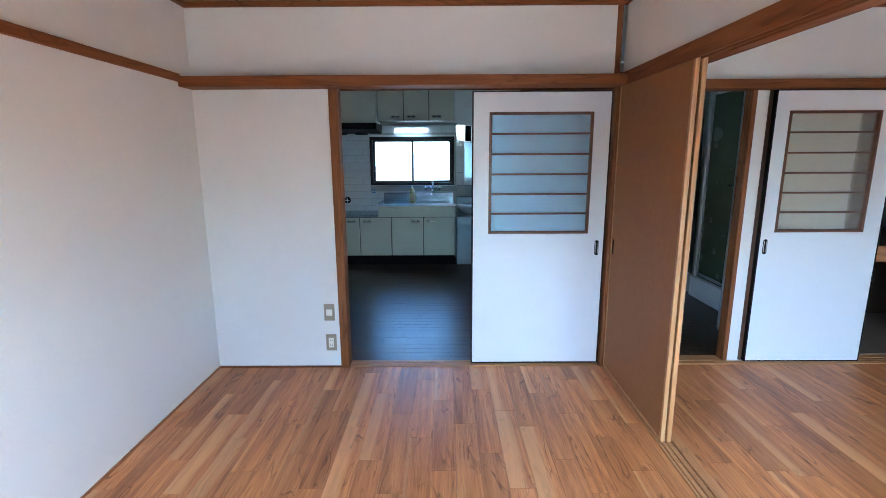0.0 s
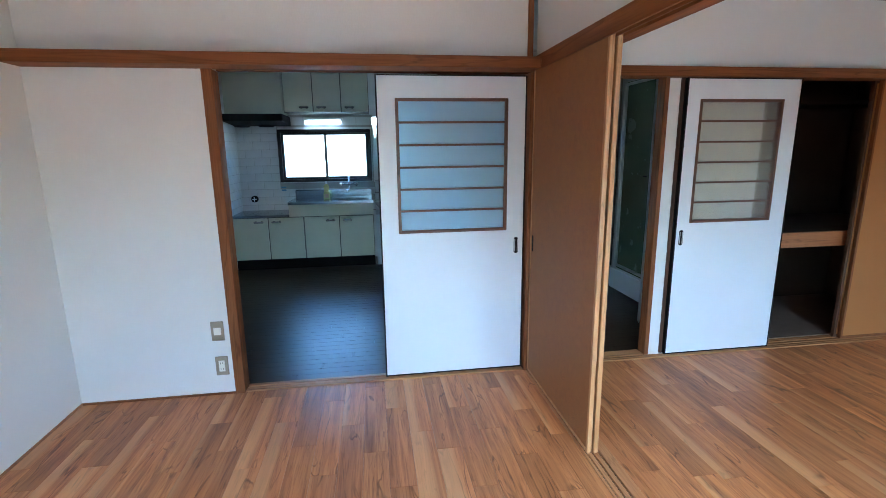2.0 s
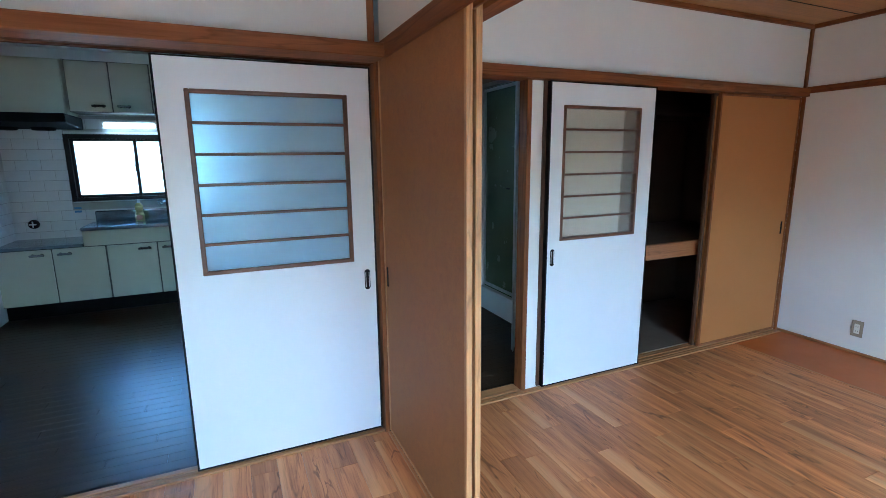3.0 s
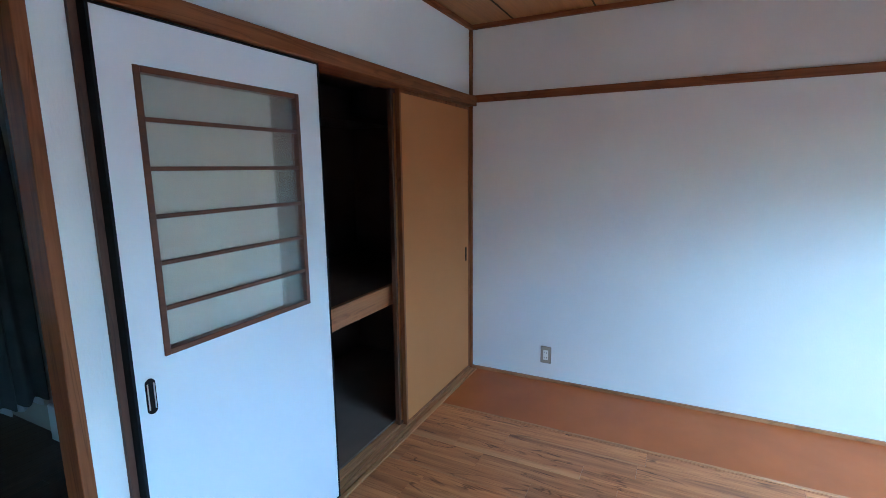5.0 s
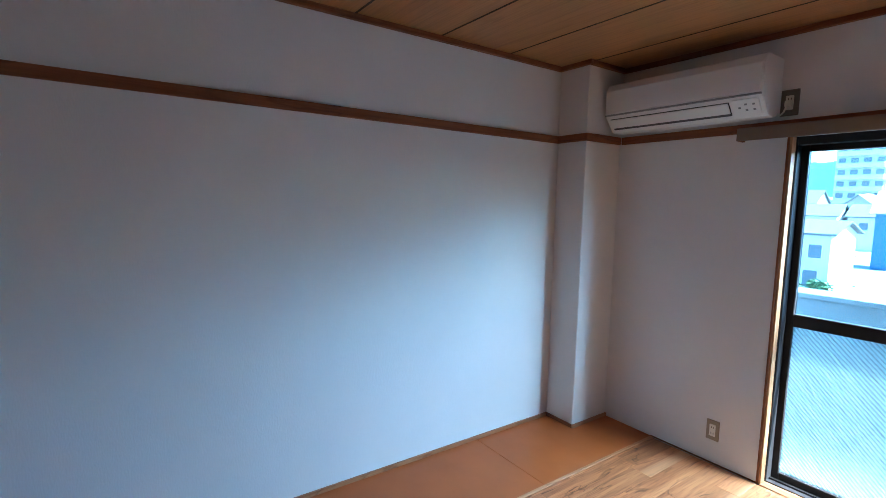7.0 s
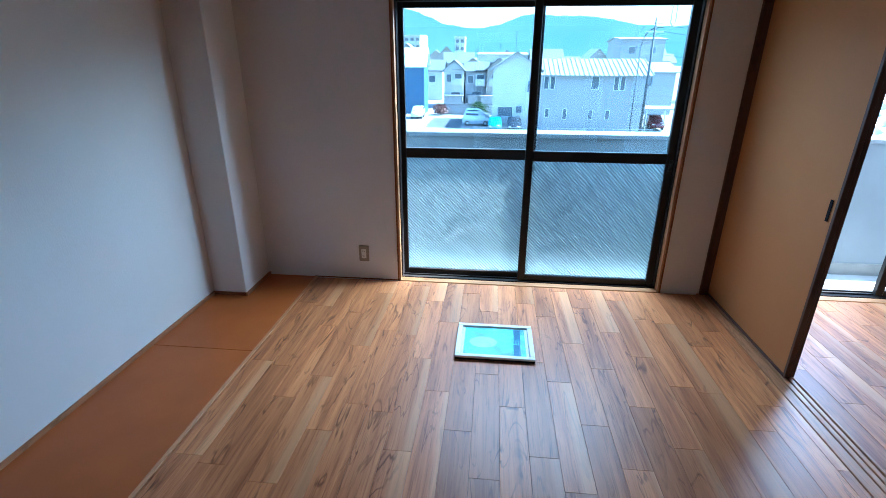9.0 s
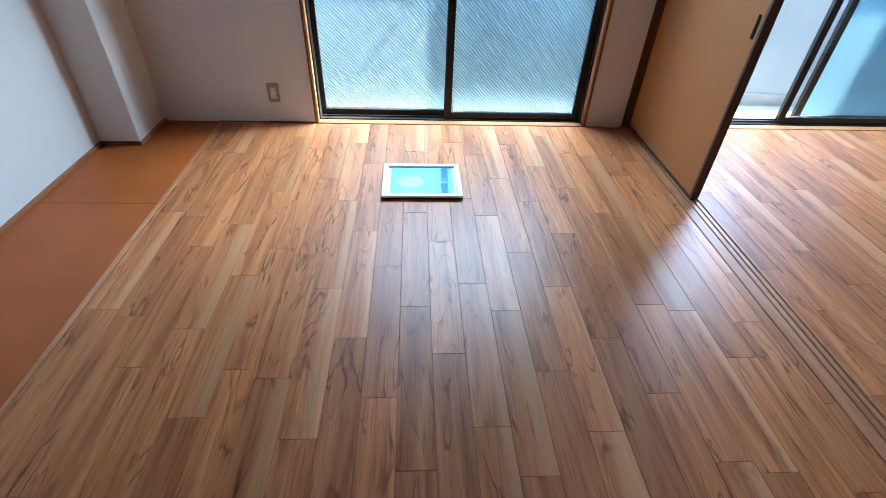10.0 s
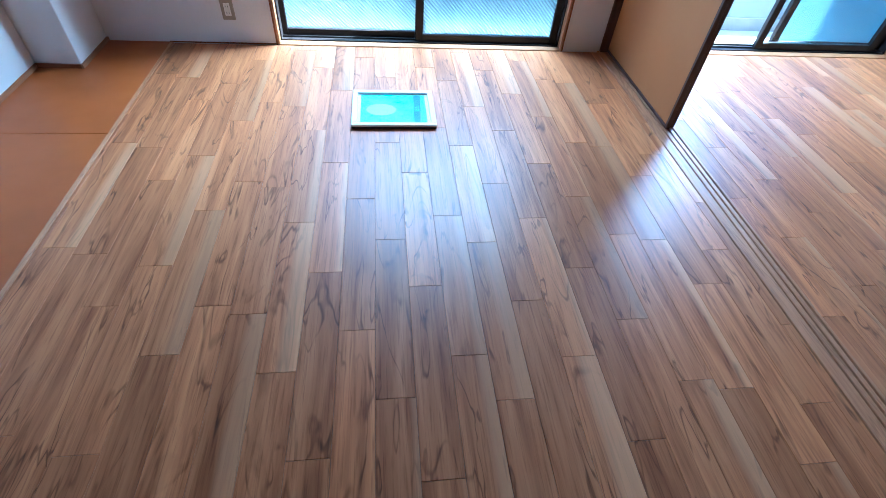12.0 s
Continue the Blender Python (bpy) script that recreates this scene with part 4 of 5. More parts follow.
bmesh.ops.delete(bm, geom=[v for v in bm.verts if v.co.z > 0.80], context="VERTS")
bmesh.ops.solidify(bm, geom=bm.faces[:], thickness=0.02)
part("bowl", bm, CERAMIC, wb, "", True)
part("back_ledge", box(0.51, 1.02, 6.88, 6.99, 0.74, 0.84, bevel=0.012, seg=2), CERAMIC, wb)
mc = thing("mirror_cabinet", (0.75, 6.9, 1.0), "white mirror cabinet with shelves and a lit lamp", "mirror cabinet")
part("carcass", boxes((0.505, 0.52, 6.86, 6.99, 0.98, 1.80), (1.0, 1.015, 6.86, 6.99, 0.98, 1.80), (0.52, 1.0, 6.975, 6.99, 0.98, 1.80), (0.52, 1.0, 6.86, 6.975, 1.785, 1.80), (0.52, 1.0, 6.86, 6.975, 0.98, 0.995)), CERAMIC, mc)
for z in (1.16, 1.34, 1.52):
    part("shelf", box(0.52, 0.615, 6.87, 6.975, z, z + 0.012), CERAMIC, mc)
part("mirror", box(0.620, 0.995, 6.862, 6.868, 1.0, 1.585), paint("mirror_silver", (0.85, 0.87, 0.88), 0.03, 0.0, 5, 100, 0.0, 1.0), mc, "mirror")
part("lamp", box(0.510, 0.622, 6.845, 6.86, 1.70, 1.797, bevel=0.004), glow("mirror_lamp", (0.75, 0.9, 1.0), 0.45), mc, "lit lamp cover")
part("switch_box", box(0.625, 0.705, 6.83, 6.86, 1.592, 1.790, bevel=0.004), BLACK, mc, "black switch box")
for cx, cz in ((0.585, 1.352), (0.572, 1.532)):
    bm = bmesh.new()
    cyl(bm, (cx, 6.92, cz), (cx, 6.92, cz + 0.065), 0.022, 0.027, 16)
    solid("soap_cup", bm, ACW, "pale cup standing on a mirror cabinet shelf", "cup", group="cups")

# ---- hall ----
bd = thing("bathroom_door", (XH, 4.92, 0.05), "dark green bathroom door in a white metal frame", "door", kind="structure")
part("door_frame", boxes((XH - 0.03, XH + 0.06, 4.456, 4.492, 0.05, 2.038), (XH - 0.03, XH + 0.06, 5.038, 5.074, 0.05, 2.038), (XH - 0.03, XH + 0.06, 4.492, 5.038, 2.0, 2.038), bevel=0.003), ALU, bd)
part("threshold", box(XH - 0.045, XH + 0.08, 4.45, 5.08, -0.04, 0.17, bevel=0.006), CERAMIC, bd, "white threshold")
part("door_panel", box(XH + 0.004, XH + 0.02, 4.493, 5.037, 0.171, 1.999), GREEN, bd, "dark green translucent panel")
part("door_rail", boxes((XH - 0.012, XH + 0.003, 4.494, 4.512, 0.19, 1.99), (XH - 0.012, XH + 0.003, 5.018, 5.036, 0.19, 1.99), (XH - 0.012, XH + 0.003, 4.512, 5.018, 0.19, 0.215), (XH - 0.012, XH + 0.003, 4.512, 5.018, 1.965, 1.99)), ALU, bd)
part("catch", box(XH - 0.010, XH + 0.003, 4.60, 4.64, 1.12, 1.13), BLACK, bd)


def drape(name, x0, x1, y, z0, z1, folds, depth, mat, spread=0.0):
    """A hanging cloth with soft folds, wider at the foot by spread."""
    bm = bmesh.new()
    nx, nz = folds * 10, 16
    grid = []
    for j in range(nz + 1):
        t = j / nz
        row = []
        for i in range(nx + 1):
            u = i / nx
            a = 2 * math.pi * folds * u
            k = 0.55 + 0.45 * t
            xx = x0 + (x1 - x0) * u + spread * t * (u - 0.45) + 0.012 * math.sin(a * 0.5 + 3 * t)
            yy = y + depth * k * math.sin(a + 0.8 * math.sin(2.1 * t + u * 3)) + 0.012 * noise.noise(Vector((u * 6, t * 3, 0)))
            zz = z1 + (z0 - z1) * t + (0.012 * math.sin(a) if j == nz else 0)
            row.append(bm.verts.new((xx, yy, zz)))
        grid.append(row)
    for r, q in zip(grid, grid[1:]):
        for i in range(nx):
            bm.faces.new((r[i], r[i + 1], q[i + 1], q[i]))
    bmesh.ops.solidify(bm, geom=bm.faces[:], thickness=0.003)
    return bm


cu = thing("curtain", (2.8, 5.13, 0.17), "grey-green curtain with a pale lining hanging beside the bathroom", "curtain")
part("cloth", drape("cloth", 2.68, 2.90, 5.13, 0.19, 2.24, 4, 0.03, FABRIC, 0.06), FABRIC, cu, "", True)
part("lining", drape("lining", 2.675, 2.89, 5.175, 0.155, 2.22, 4, 0.03, HEM, 0.06), HEM, cu, "pale lining showing at the hem", True)
part("heading", drape("heading", 2.67, 2.91, 5.105, 2.18, 2.27, 6, 0.012, HEM), HEM, cu, "pale gathered heading", True)
bm = bmesh.new()
cyl(bm, (1.9, 5.12, 2.285), (XH, 5.12, 2.285), 0.012)
rod = solid("curtain_rod", bm, ALU, "thin metal curtain rod across the hall", "curtain rod")
strip2 = solid("hanging_cloth_strip", drape("s", 2.40, 2.425, 3.66, 0.12, 2.40, 2, 0.008, HEM), HEM, "narrow pale cloth strip hanging from the hall ceiling", "cloth", smooth=True)
structure("trim_hall", boxes((1.30, XH, 6.485, 6.50, -0.04, 0.04), (1.30, XH, 6.40, 6.50, 2.02, 2.40)), DARK_Z)


# ---- town outside ----
GZ = -5.8
ASPH = paint("asphalt", (0.06, 0.062, 0.065), 0.9, 0.15, 0.3, 30, 0.5)
LOT = paint("concrete_lot", (0.20, 0.195, 0.185), 0.9, 0.12, 0.4, 20, 0.4)
HW_WHITE = paint("render_white", (0.47, 0.45, 0.42), 0.8, 0.05, 0.5, 15, 0.3)
HW_GREY = paint("render_blue_grey", (0.30, 0.29, 0.285), 0.8, 0.05, 0.5, 15, 0.3)
HW_BEIGE = paint("render_beige", (0.34, 0.30, 0.25), 0.8, 0.06, 0.5, 15, 0.3)
HW_BLUE = paint("blue_sheet_wall", (0.055, 0.105, 0.175), 0.5, 0.06, 0.5, 15, 0.2)
ROOF_G = paint("grey_roof_tile", (0.09, 0.095, 0.10), 0.7, 0.12, 0.8, 12, 0.5)
ROOF_P = paint("pale_sheet_roof", (0.21, 0.21, 0.195), 0.5, 0.06, 0.8, 12, 0.2)
PANE = paint("grey_window_glass", (0.085, 0.105, 0.125), 0.08, 0.1, 2, 20, 0.0)
FRAME = paint("white_window_frame", (0.6, 0.6, 0.6), 0.4)
structure("ground", box(-900, 900, -3000, 60, GZ - 0.5, GZ), LOT)
structure("road", box(-120, 120, -46, -38, GZ, GZ + 0.02), ASPH)
structure("parking_lot", box(6.9, 11.2, -66.5, -56.0, GZ, GZ + 0.02), ASPH)


def house(name, x0, x1, y0, y1, eave, rise, wall, roof, wins, label, ridge_x=True, ribs=0, group="", over=0.45):
    """A house with its front at y1, facing the balcony: walls, a gabled roof with thickness and eaves, and windows (u, z, w, h)."""
    h = thing(name, ((x0 + x1) / 2, (y0 + y1) / 2, GZ), label, "house", group)
    bm = bmesh.new()
    bx(bm, x0, x1, y0, y1, GZ, eave)
    xm, ym = (x0 + x1) / 2, (y0 + y1) / 2
    if ridge_x:
        tri = [((x, y0, eave), (x, y1, eave), (x, ym, eave + rise)) for x in (x0, x1)]
    else:
        tri = [((x0, y, eave), (x1, y, eave), (xm, y, eave + rise)) for y in (y0, y1)]
    for t in tri:
        bm.faces.new([bm.verts.new(c) for c in t])
    part("wall", bm, wall, h)
    rb = bmesh.new()
    o, t = over, 0.16
    half = ((y1 - y0) if ridge_x else (x1 - x0)) / 2
    k = rise / half
    for sgn in (-1, 1):
        if ridge_x:
            a = [(x0 - o, ym, eave + rise), (x1 + o, ym, eave + rise), (x1 + o, ym + sgn * (half + o), eave - k * o), (x0 - o, ym + sgn * (half + o), eave - k * o)]
        else:
            a = [(xm, y0 - o, eave + rise), (xm, y1 + o, eave + rise), (xm + sgn * (half + o), y1 + o, eave - k * o), (xm + sgn * (half + o), y0 - o, eave - k * o)]
        lo = [rb.verts.new(c) for c in a]
        hi = [rb.verts.new((c[0], c[1], c[2] + t)) for c in a]
        rb.faces.new(lo[::-1])
        rb.faces.new(hi)
        for i in range(4):
            j = (i + 1) % 4
            rb.faces.new((lo[i], lo[j], hi[j], hi[i]))
    bmesh.ops.recalc_face_normals(rb, faces=rb.faces)
    rf = part("roof", rb, roof, h)
    if ribs:
        for i in range(ribs + 1):
            x = x0 - o + (x1 - x0 + 2 * o) * i / ribs
            b2 = bmesh.new()
            vs = [b2.verts.new((x + dx, y, z + dz)) for y, z in ((ym, eave + rise + t), (ym + half + o, eave - k * o + t)) for dx, dz in ((-0.05, 0), (0.05, 0), (0.05, 0.09), (-0.05, 0.09))]
            for f in ((0, 1, 2, 3), (7, 6, 5, 4), (0, 4, 5, 1), (1, 5, 6, 2), (2, 6, 7, 3), (3, 7, 4, 0)):
                b2.faces.new([vs[q] for q in f])
            part("rib", b2, roof, rf)
    for u, z, w, hh in wins:
        wd = part("window", boxes((u - w / 2 - 0.06, u + w / 2 + 0.06, y1, y1 + 0.06, z - 0.06, z), (u - w / 2 - 0.06, u + w / 2 + 0.06, y1, y1 + 0.06, z + hh, z + hh + 0.06),
                  (u - w / 2 - 0.06, u - w / 2, y1, y1 + 0.06, z, z + hh), (u + w / 2, u + w / 2 + 0.06, y1, y1 + 0.06, z, z + hh)), FRAME, h)
        part("pane", box(u - w / 2, u + w / 2, y1 + 0.005, y1 + 0.02, z, z + hh), PANE, wd)
    return h


wa = [(-3.6, -1.2, 0.45, 1.5), (-2.9, -1.2, 0.45, 1.5), (-8.3, -1.2, 0.75, 1.6), (-10.6, -1.3, 0.45, 1.5), (-11.3, -1.3, 0.45, 1.5), (-3.2, -4.3, 0.4, 0.9), (-5.2, -4.5, 0.4, 1.1), (-8.1, -4.5, 0.4, 1.0), (-10.0, -4.5, 0.4, 1.0)]
house("ribbed_roof_house", -14.0, -2.2, -63.5, -55.0, 0.25, 1.6, HW_GREY, ROOF_P, wa, "blue-grey two-storey house with a pale ribbed metal roof", True, 24)
house("white_gable_house", -2.1, 3.1, -66.0, -55.5, 0.9, 1.7, HW_WHITE, ROOF_P, [(1.6, -4.3, 1.7, 1.0), (0.0, -4.0, 0.7, 0.9), (-1.2, -1.6, 0.7, 1.2)], "white gabled two-storey house beside a car park", False)
house("blue_warehouse", 13.5, 19.6, -77.0, -72.5, 1.3, 2.2, HW_BLUE, paint("white_sheet_roof", (0.62, 0.63, 0.63), 0.4, 0.04, 0.8, 12, 0.2), [], "blue sheet-metal warehouse with a white roof", True)
t_a = house("terrace_house", 8.2, 11.6, -92, -84, 0.4, 1.5, HW_WHITE, ROOF_G, [(9.2, -1.5, 1.2, 1.3), (10.8, -1.5, 0.8, 1.2), (9.6, -4.6, 1.6, 1.4)], "pale two-storey house with a grey tiled roof", False, group="houses across the car park")
t_b = house("terrace_house", 4.4, 8.0, -93, -85, 0.2, 1.4, HW_GREY, ROOF_G, [(5.4, -1.7, 1.3, 1.3), (7.1, -1.7, 0.9, 1.2), (6.0, -4.6, 1.5, 1.5)], "grey two-storey house with a grey tiled roof", True, group="houses across the car park")
t_c = house("terrace_house", 0.2, 4.2, -92, -84, 0.7, 1.6, HW_BEIGE, ROOF_G, [(1.2, -1.4, 0.9, 1.2), (2.8, -1.4, 1.2, 1.2), (2.0, -4.5, 1.4, 1.6)], "beige two-storey house with a grey tiled roof", False, group="houses across the car park")
for h_, u0, u1, y_, z_ in ((t_a, 8.5, 10.1, -84, -1.9), (t_b, 4.6, 6.2, -85, -2.0), (t_c, 2.0, 3.9, -84, -1.9)):
    part("balcony", boxes((u0, u1, y_, y_ + 1.1, z_ - 0.15, z_), (u0, u1, y_ + 1.02, y_ + 1.1, z_, z_ + 0.95), (u0, u0 + 0.08, y_, y_ + 1.02, z_, z_ + 0.95), (u1 - 0.08, u1, y_, y_ + 1.02, z_, z_ + 0.95)), HW_WHITE, h_, "pale balcony")
    part("canopy", boxes((u0 - 0.1, u1 + 0.1, y_, y_ + 1.2, z_ + 2.35, z_ + 2.43)), ROOF_P, h_, "thin balcony canopy")
    part("lean_to", boxes((u0 - 0.2, u1 + 1.2, y_, y_ + 2.2, GZ, GZ + 2.1), (u0 - 0.35, u1 + 1.35, y_, y_ + 2.45, GZ + 2.1, GZ + 2.2)), HW_GREY, h_, "low grey lean-to")
house("long_house", -24.0, -14.8, -86, -76, 0.3, 1.3, HW_GREY, ROOF_P, [(-17.0, -1.6, 1.6, 1.3), (-20.0, -1.6, 1.6, 1.3), (-17.5, -4.6, 1.8, 1.6)], "blue-grey house with a pale roof behind a carport", True)
house("tall_house", -30.5, -22.0, -116, -104, 6.0, 0.6, HW_GREY, ROOF_P, [(-24.2, 3.4, 1.2, 1.3), (-28.3, 3.4, 1.2, 1.3), (-26.0, 0.4, 1.6, 1.3)], "grey-blue three-storey building behind low roofs", True)
house("white_hall", -6.0, 8.0, -158, -145, 3.8, 0.7, HW_WHITE, ROOF_P, [(-3 + 2.4 * k, 0.6, 1.4, 1.2) for k in range(4)], "long white flat building among far roofs", True)
house("shed", 17.6, 24.5, -57, -51, -3.2, 0.5, HW_GREY, ROOF_P, [(19.0, -5.0, 1.0, 1.1)], "low grey shed beside the car park", True)
house("white_side_house", 15.6, 18.8, -50, -44, -0.6, 0.9, HW_WHITE, ROOF_G, [(16.6, -2.6, 0.9, 1.1), (16.8, -5.0, 1.0, 1.4)], "white house at the edge of the car park", True)


def tower(name, x0, x1, y, depth, top, floors, bays, label):
    """A block of flats with a balcony band and windows on every floor."""
    b = thing(name, ((x0 + x1) / 2, y - depth / 2, GZ), label, "apartment building", "apartment towers")
    part("wall", box(x0, x1, y - depth, y, GZ, top), HW_WHITE, b)
    fh = (top - GZ) / floors
    for f in range(1, floors):
        z = GZ + f * fh
        part("balcony", box(x0 + 0.3, x1 - 0.3, y, y + 1.2, z - 0.15, z + fh * 0.36), HW_WHITE, b)
        for k in range(bays):
            u = x0 + (k + 0.5) * (x1 - x0) / bays
            w = (x1 - x0) / bays * 0.3
            part("window", box(u - w, u + w, y + 0.02, y + 0.08, z + 0.2, z + fh * 0.8), PANE, b)
    part("roof_edge", box(x0 - 0.2, x1 + 0.2, y - depth - 0.2, y + 1.4, top, top + 0.5), HW_WHITE, b)
    return b


tower("apartment_tower", 36.0, 46.0, -150, 14, 17.5, 8, 4, "pale eight-storey apartment tower with balcony bands")
tower("apartment_tower", 37.5, 45.0, -232, 14, 13.0, 6, 3, "pale distant apartment block")
tower("apartment_tower", 15.5, 19.5, -205, 10, 11.0, 6, 2, "slim pale distant apartment tower")
tower("apartment_tower", 45.0, 53.0, -300, 14, 16.5, 7, 3, "pale distant apartment block")

def antenna(x, y, z, h):
    """A thin roof mast with a few cross bars."""
    bm = bmesh.new()
    cyl(bm, (x, y, z), (x, y, z + h), 0.035, n=6)
    for k in range(4):
        cyl(bm, (x - 0.5 + 0.06 * k, y, z + h - 0.22 * k), (x + 0.5 - 0.06 * k, y, z + h - 0.22 * k), 0.02, n=5)
    solid("roof_antenna", bm, PANE, "thin television antenna on a house roof", "antenna", group="roof antennas")


for ax, ay, az in ((9.9, -88, 1.8), (6.2, -89, 1.5), (2.2, -88, 2.2), (-26.0, -110, 6.5), (-19.0, -81, 1.5), (0.5, -60.0, 2.5)):
    antenna(ax, ay, az, 2.6)

# far roofs
far_a = house("far_house", -4, 4, -4, 4, GZ + 5.6, 1.8, HW_WHITE, ROOF_G, [(-1.6, GZ + 3.4, 1.4, 1.2), (1.6, GZ + 3.4, 1.4, 1.2)], "pale house with a grey roof in the far town", True, group="far houses")
far_b = house("far_house", -3.5, 3.5, -4.5, 4.5, GZ + 5.8, 2.0, HW_BEIGE, ROOF_P, [(0, GZ + 3.5, 1.6, 1.2)], "beige house with a pale roof in the far town", False, group="far houses")
rnd = random.Random(4)
spots = []
for row, (yy, n) in enumerate(((-104, 7), (-122, 8), (-142, 9), (-168, 10), (-196, 11), (-235, 12))):
    for k in range(n):
        spots.append((-0.34 * -yy + (k + 0.2 + 0.6 * rnd.random()) / n * 0.72 * -yy + 2.9, yy - rnd.random() * 9))
for i, (xx, yy) in enumerate(spots):
    src = far_a if rnd.random() < 0.55 else far_b
    if i < 2:
        (far_a, far_b)[i].location = (-46 - 12 * i, yy, 0)
        continue
    if (-33 < xx < -20 and yy > -122) or (-8 < xx < 10 and -162 < yy < -140):
        continue
    copy_thing(src, pose(xx, yy, GZ, 0, 0, rnd.choice((-8, 0, 6, 3))) @ Matrix.Diagonal((0.9, 1, 1.08 + 0.42 * rnd.random() if yy < -118 else 1.06, 1)))


# neighbour's roof with glazed tiles beyond the parapet
def wave_tile(w, l):
    """One curved roof tile, lying along -y and rising with it."""
    bm = bmesh.new()
    rows = []
    for j, yy in enumerate((0.0, l)):
        for zo in (0.0, -0.02):
            rows.append([bm.verts.new((w * (i / 8 - 0.5), -yy, 0.035 * math.cos(2 * math.pi * i / 8 + 0.6) + zo + (0.02 if j == 0 else 0.0))) for i in range(9)])
    f0, f1, b0, b1 = rows
    for i in range(8):
        bm.faces.new((f0[i], f0[i + 1], b0[i + 1], b0[i]))
        bm.faces.new((f1[i], f1[i + 1], f0[i + 1], f0[i]))
    bmesh.ops.recalc_face_normals(bm, faces=bm.faces)
    return bm


TILE_ROOF = paint("silver_grey_roof_tile", (0.30, 0.32, 0.34), 0.35, 0.12, 3, 40, 0.2)
nb = thing("tiled_house", (-7.5, -8.5, GZ), "neighbouring house with a silver-grey curved-tile roof", "house")
part("wall", box(-11.5, -4.2, -12.0, -5.9, GZ, -0.35), HW_BEIGE, nb)
SL = math.tan(radians(25))
bm = bmesh.new()
vs = [bm.verts.new(c) for c in ((-12.2, -5.2, -0.42), (-3.4, -5.2, -0.42), (-3.4, -9.6, -0.42 + 4.4 * SL), (-12.2, -9.6, -0.42 + 4.4 * SL), (-12.2, -14.0, -0.42), (-3.4, -14.0, -0.42))]
bm.faces.new(vs[:4])
bm.faces.new((vs[3], vs[2], vs[5], vs[4]))
bmesh.ops.solidify(bm, geom=bm.faces[:], thickness=0.12)
deck = part("roof", bm, ROOF_G, nb, "roof deck under the tiles")
tm = mesh_of("roof_tile", wave_tile(0.29, 0.30), TILE_ROOF, True)
for i in range(19):
    for j in range(15):
        ob = new("roof_tile", tm)
        ob.parent = deck
        ob.rotation_euler = (-radians(25), 0, 0)
        ob.location = (-3.55 - 0.28 * i, -5.2 - 0.27 * j, -0.36 + 0.27 * j * SL)
bm = bmesh.new()
cyl(bm, (-12.2, -9.6, -0.42 + 4.4 * SL + 0.06), (-3.4, -9.6, -0.42 + 4.4 * SL + 0.06), 0.12, n=12)
part("ridge", bm, TILE_ROOF, nb)


def car(x, y, rz, body, label, boxy=0.0):
    """A small parked car, built with its nose along +x."""
    c = thing("parked_car", (0, 0, 0), label, "car", "parked cars")
    L, W = 3.5, 1.5
    prof = [(-1.75, 0.25), (-1.75, 0.75), (-1.65, 0.95), (-1.45 - boxy * 0.1, 1.42 + boxy * 0.15), (-1.1, 1.5 + boxy * 0.18), (0.2, 1.5 + boxy * 0.18), (0.55 + boxy * 0.2, 1.32 + boxy * 0.1), (1.05, 0.95), (1.6, 0.82), (1.75, 0.65), (1.75, 0.25)]
    bm = bmesh.new()
    lo = [bm.verts.new((px, -W / 2 + (0.10 if pz > 1.0 else 0), pz)) for px, pz in prof]
    hi = [bm.verts.new((px, W / 2 - (0.10 if pz > 1.0 else 0), pz)) for px, pz in prof]
    bm.faces.new(lo)
    bm.faces.new(hi[::-1])
    for i in range(len(prof)):
        j = (i + 1) % len(prof)
        bm.faces.new((lo[j], lo[i], hi[i], hi[j]))
    bmesh.ops.recalc_face_normals(bm, faces=bm.faces)
    bmesh.ops.bevel(bm, geom=list(bm.edges), offset=0.05, segments=2, affect="EDGES")
    part("body", bm, body, c, "", True)
    for sy in (-1, 1):
        part("side_window", box(-1.3, 0.25, sy * (W / 2 - 0.045) - 0.01, sy * (W / 2 - 0.045) + 0.012, 1.0, 1.38 + boxy * 0.12, bevel=0.01), PANE, c)
        part("headlight", box(1.70, 1.765, sy * 0.55 - 0.14, sy * 0.55 + 0.14, 0.62, 0.74, bevel=0.02), FRAME, c)
        for sx in (-1.12, 1.12):
            b = bmesh.new()
            cyl(b, (sx, sy * (W / 2 - 0.16), 0.28), (sx, sy * (W / 2 + 0.01), 0.28), 0.28, n=20)
            wl = part("wheel", b, BLACK, c)
            b = bmesh.new()
            cyl(b, (sx, sy * (W / 2 + 0.008), 0.28), (sx, sy * (W / 2 + 0.02), 0.28), 0.17, n=16)
            part("rim", b, ALU, wl)
    part("windscreen", box(0.62, 0.95, -0.58, 0.58, 1.02, 1.08, bevel=0.01), PANE, c)
    c.matrix_basis = pose(x, y, GZ + 0.02, 0, 0, rz)
    return c


CAR_W = paint("white_car_paint", (0.62, 0.63, 0.64), 0.2, 0.02)
CAR_K = paint("black_car_paint", (0.02, 0.025, 0.035), 0.15, 0.05)
CAR_R = paint("dark_red_car_paint", (0.12, 0.03, 0.03), 0.2, 0.05)
CAR_T = paint("teal_car_paint", (0.03, 0.16, 0.20), 0.2, 0.05)
car(5.0, -59.0, 180, CAR_W, "small white parked car", 0.6)
car(5.2, -65.0, 180, CAR_W, "white parked car in the second row")
car(0.5, -53.4, 90, CAR_K, "black parked car facing the road", 0.3)
car(2.7, -53.8, 90, CAR_T, "teal parked car between white and black cars")
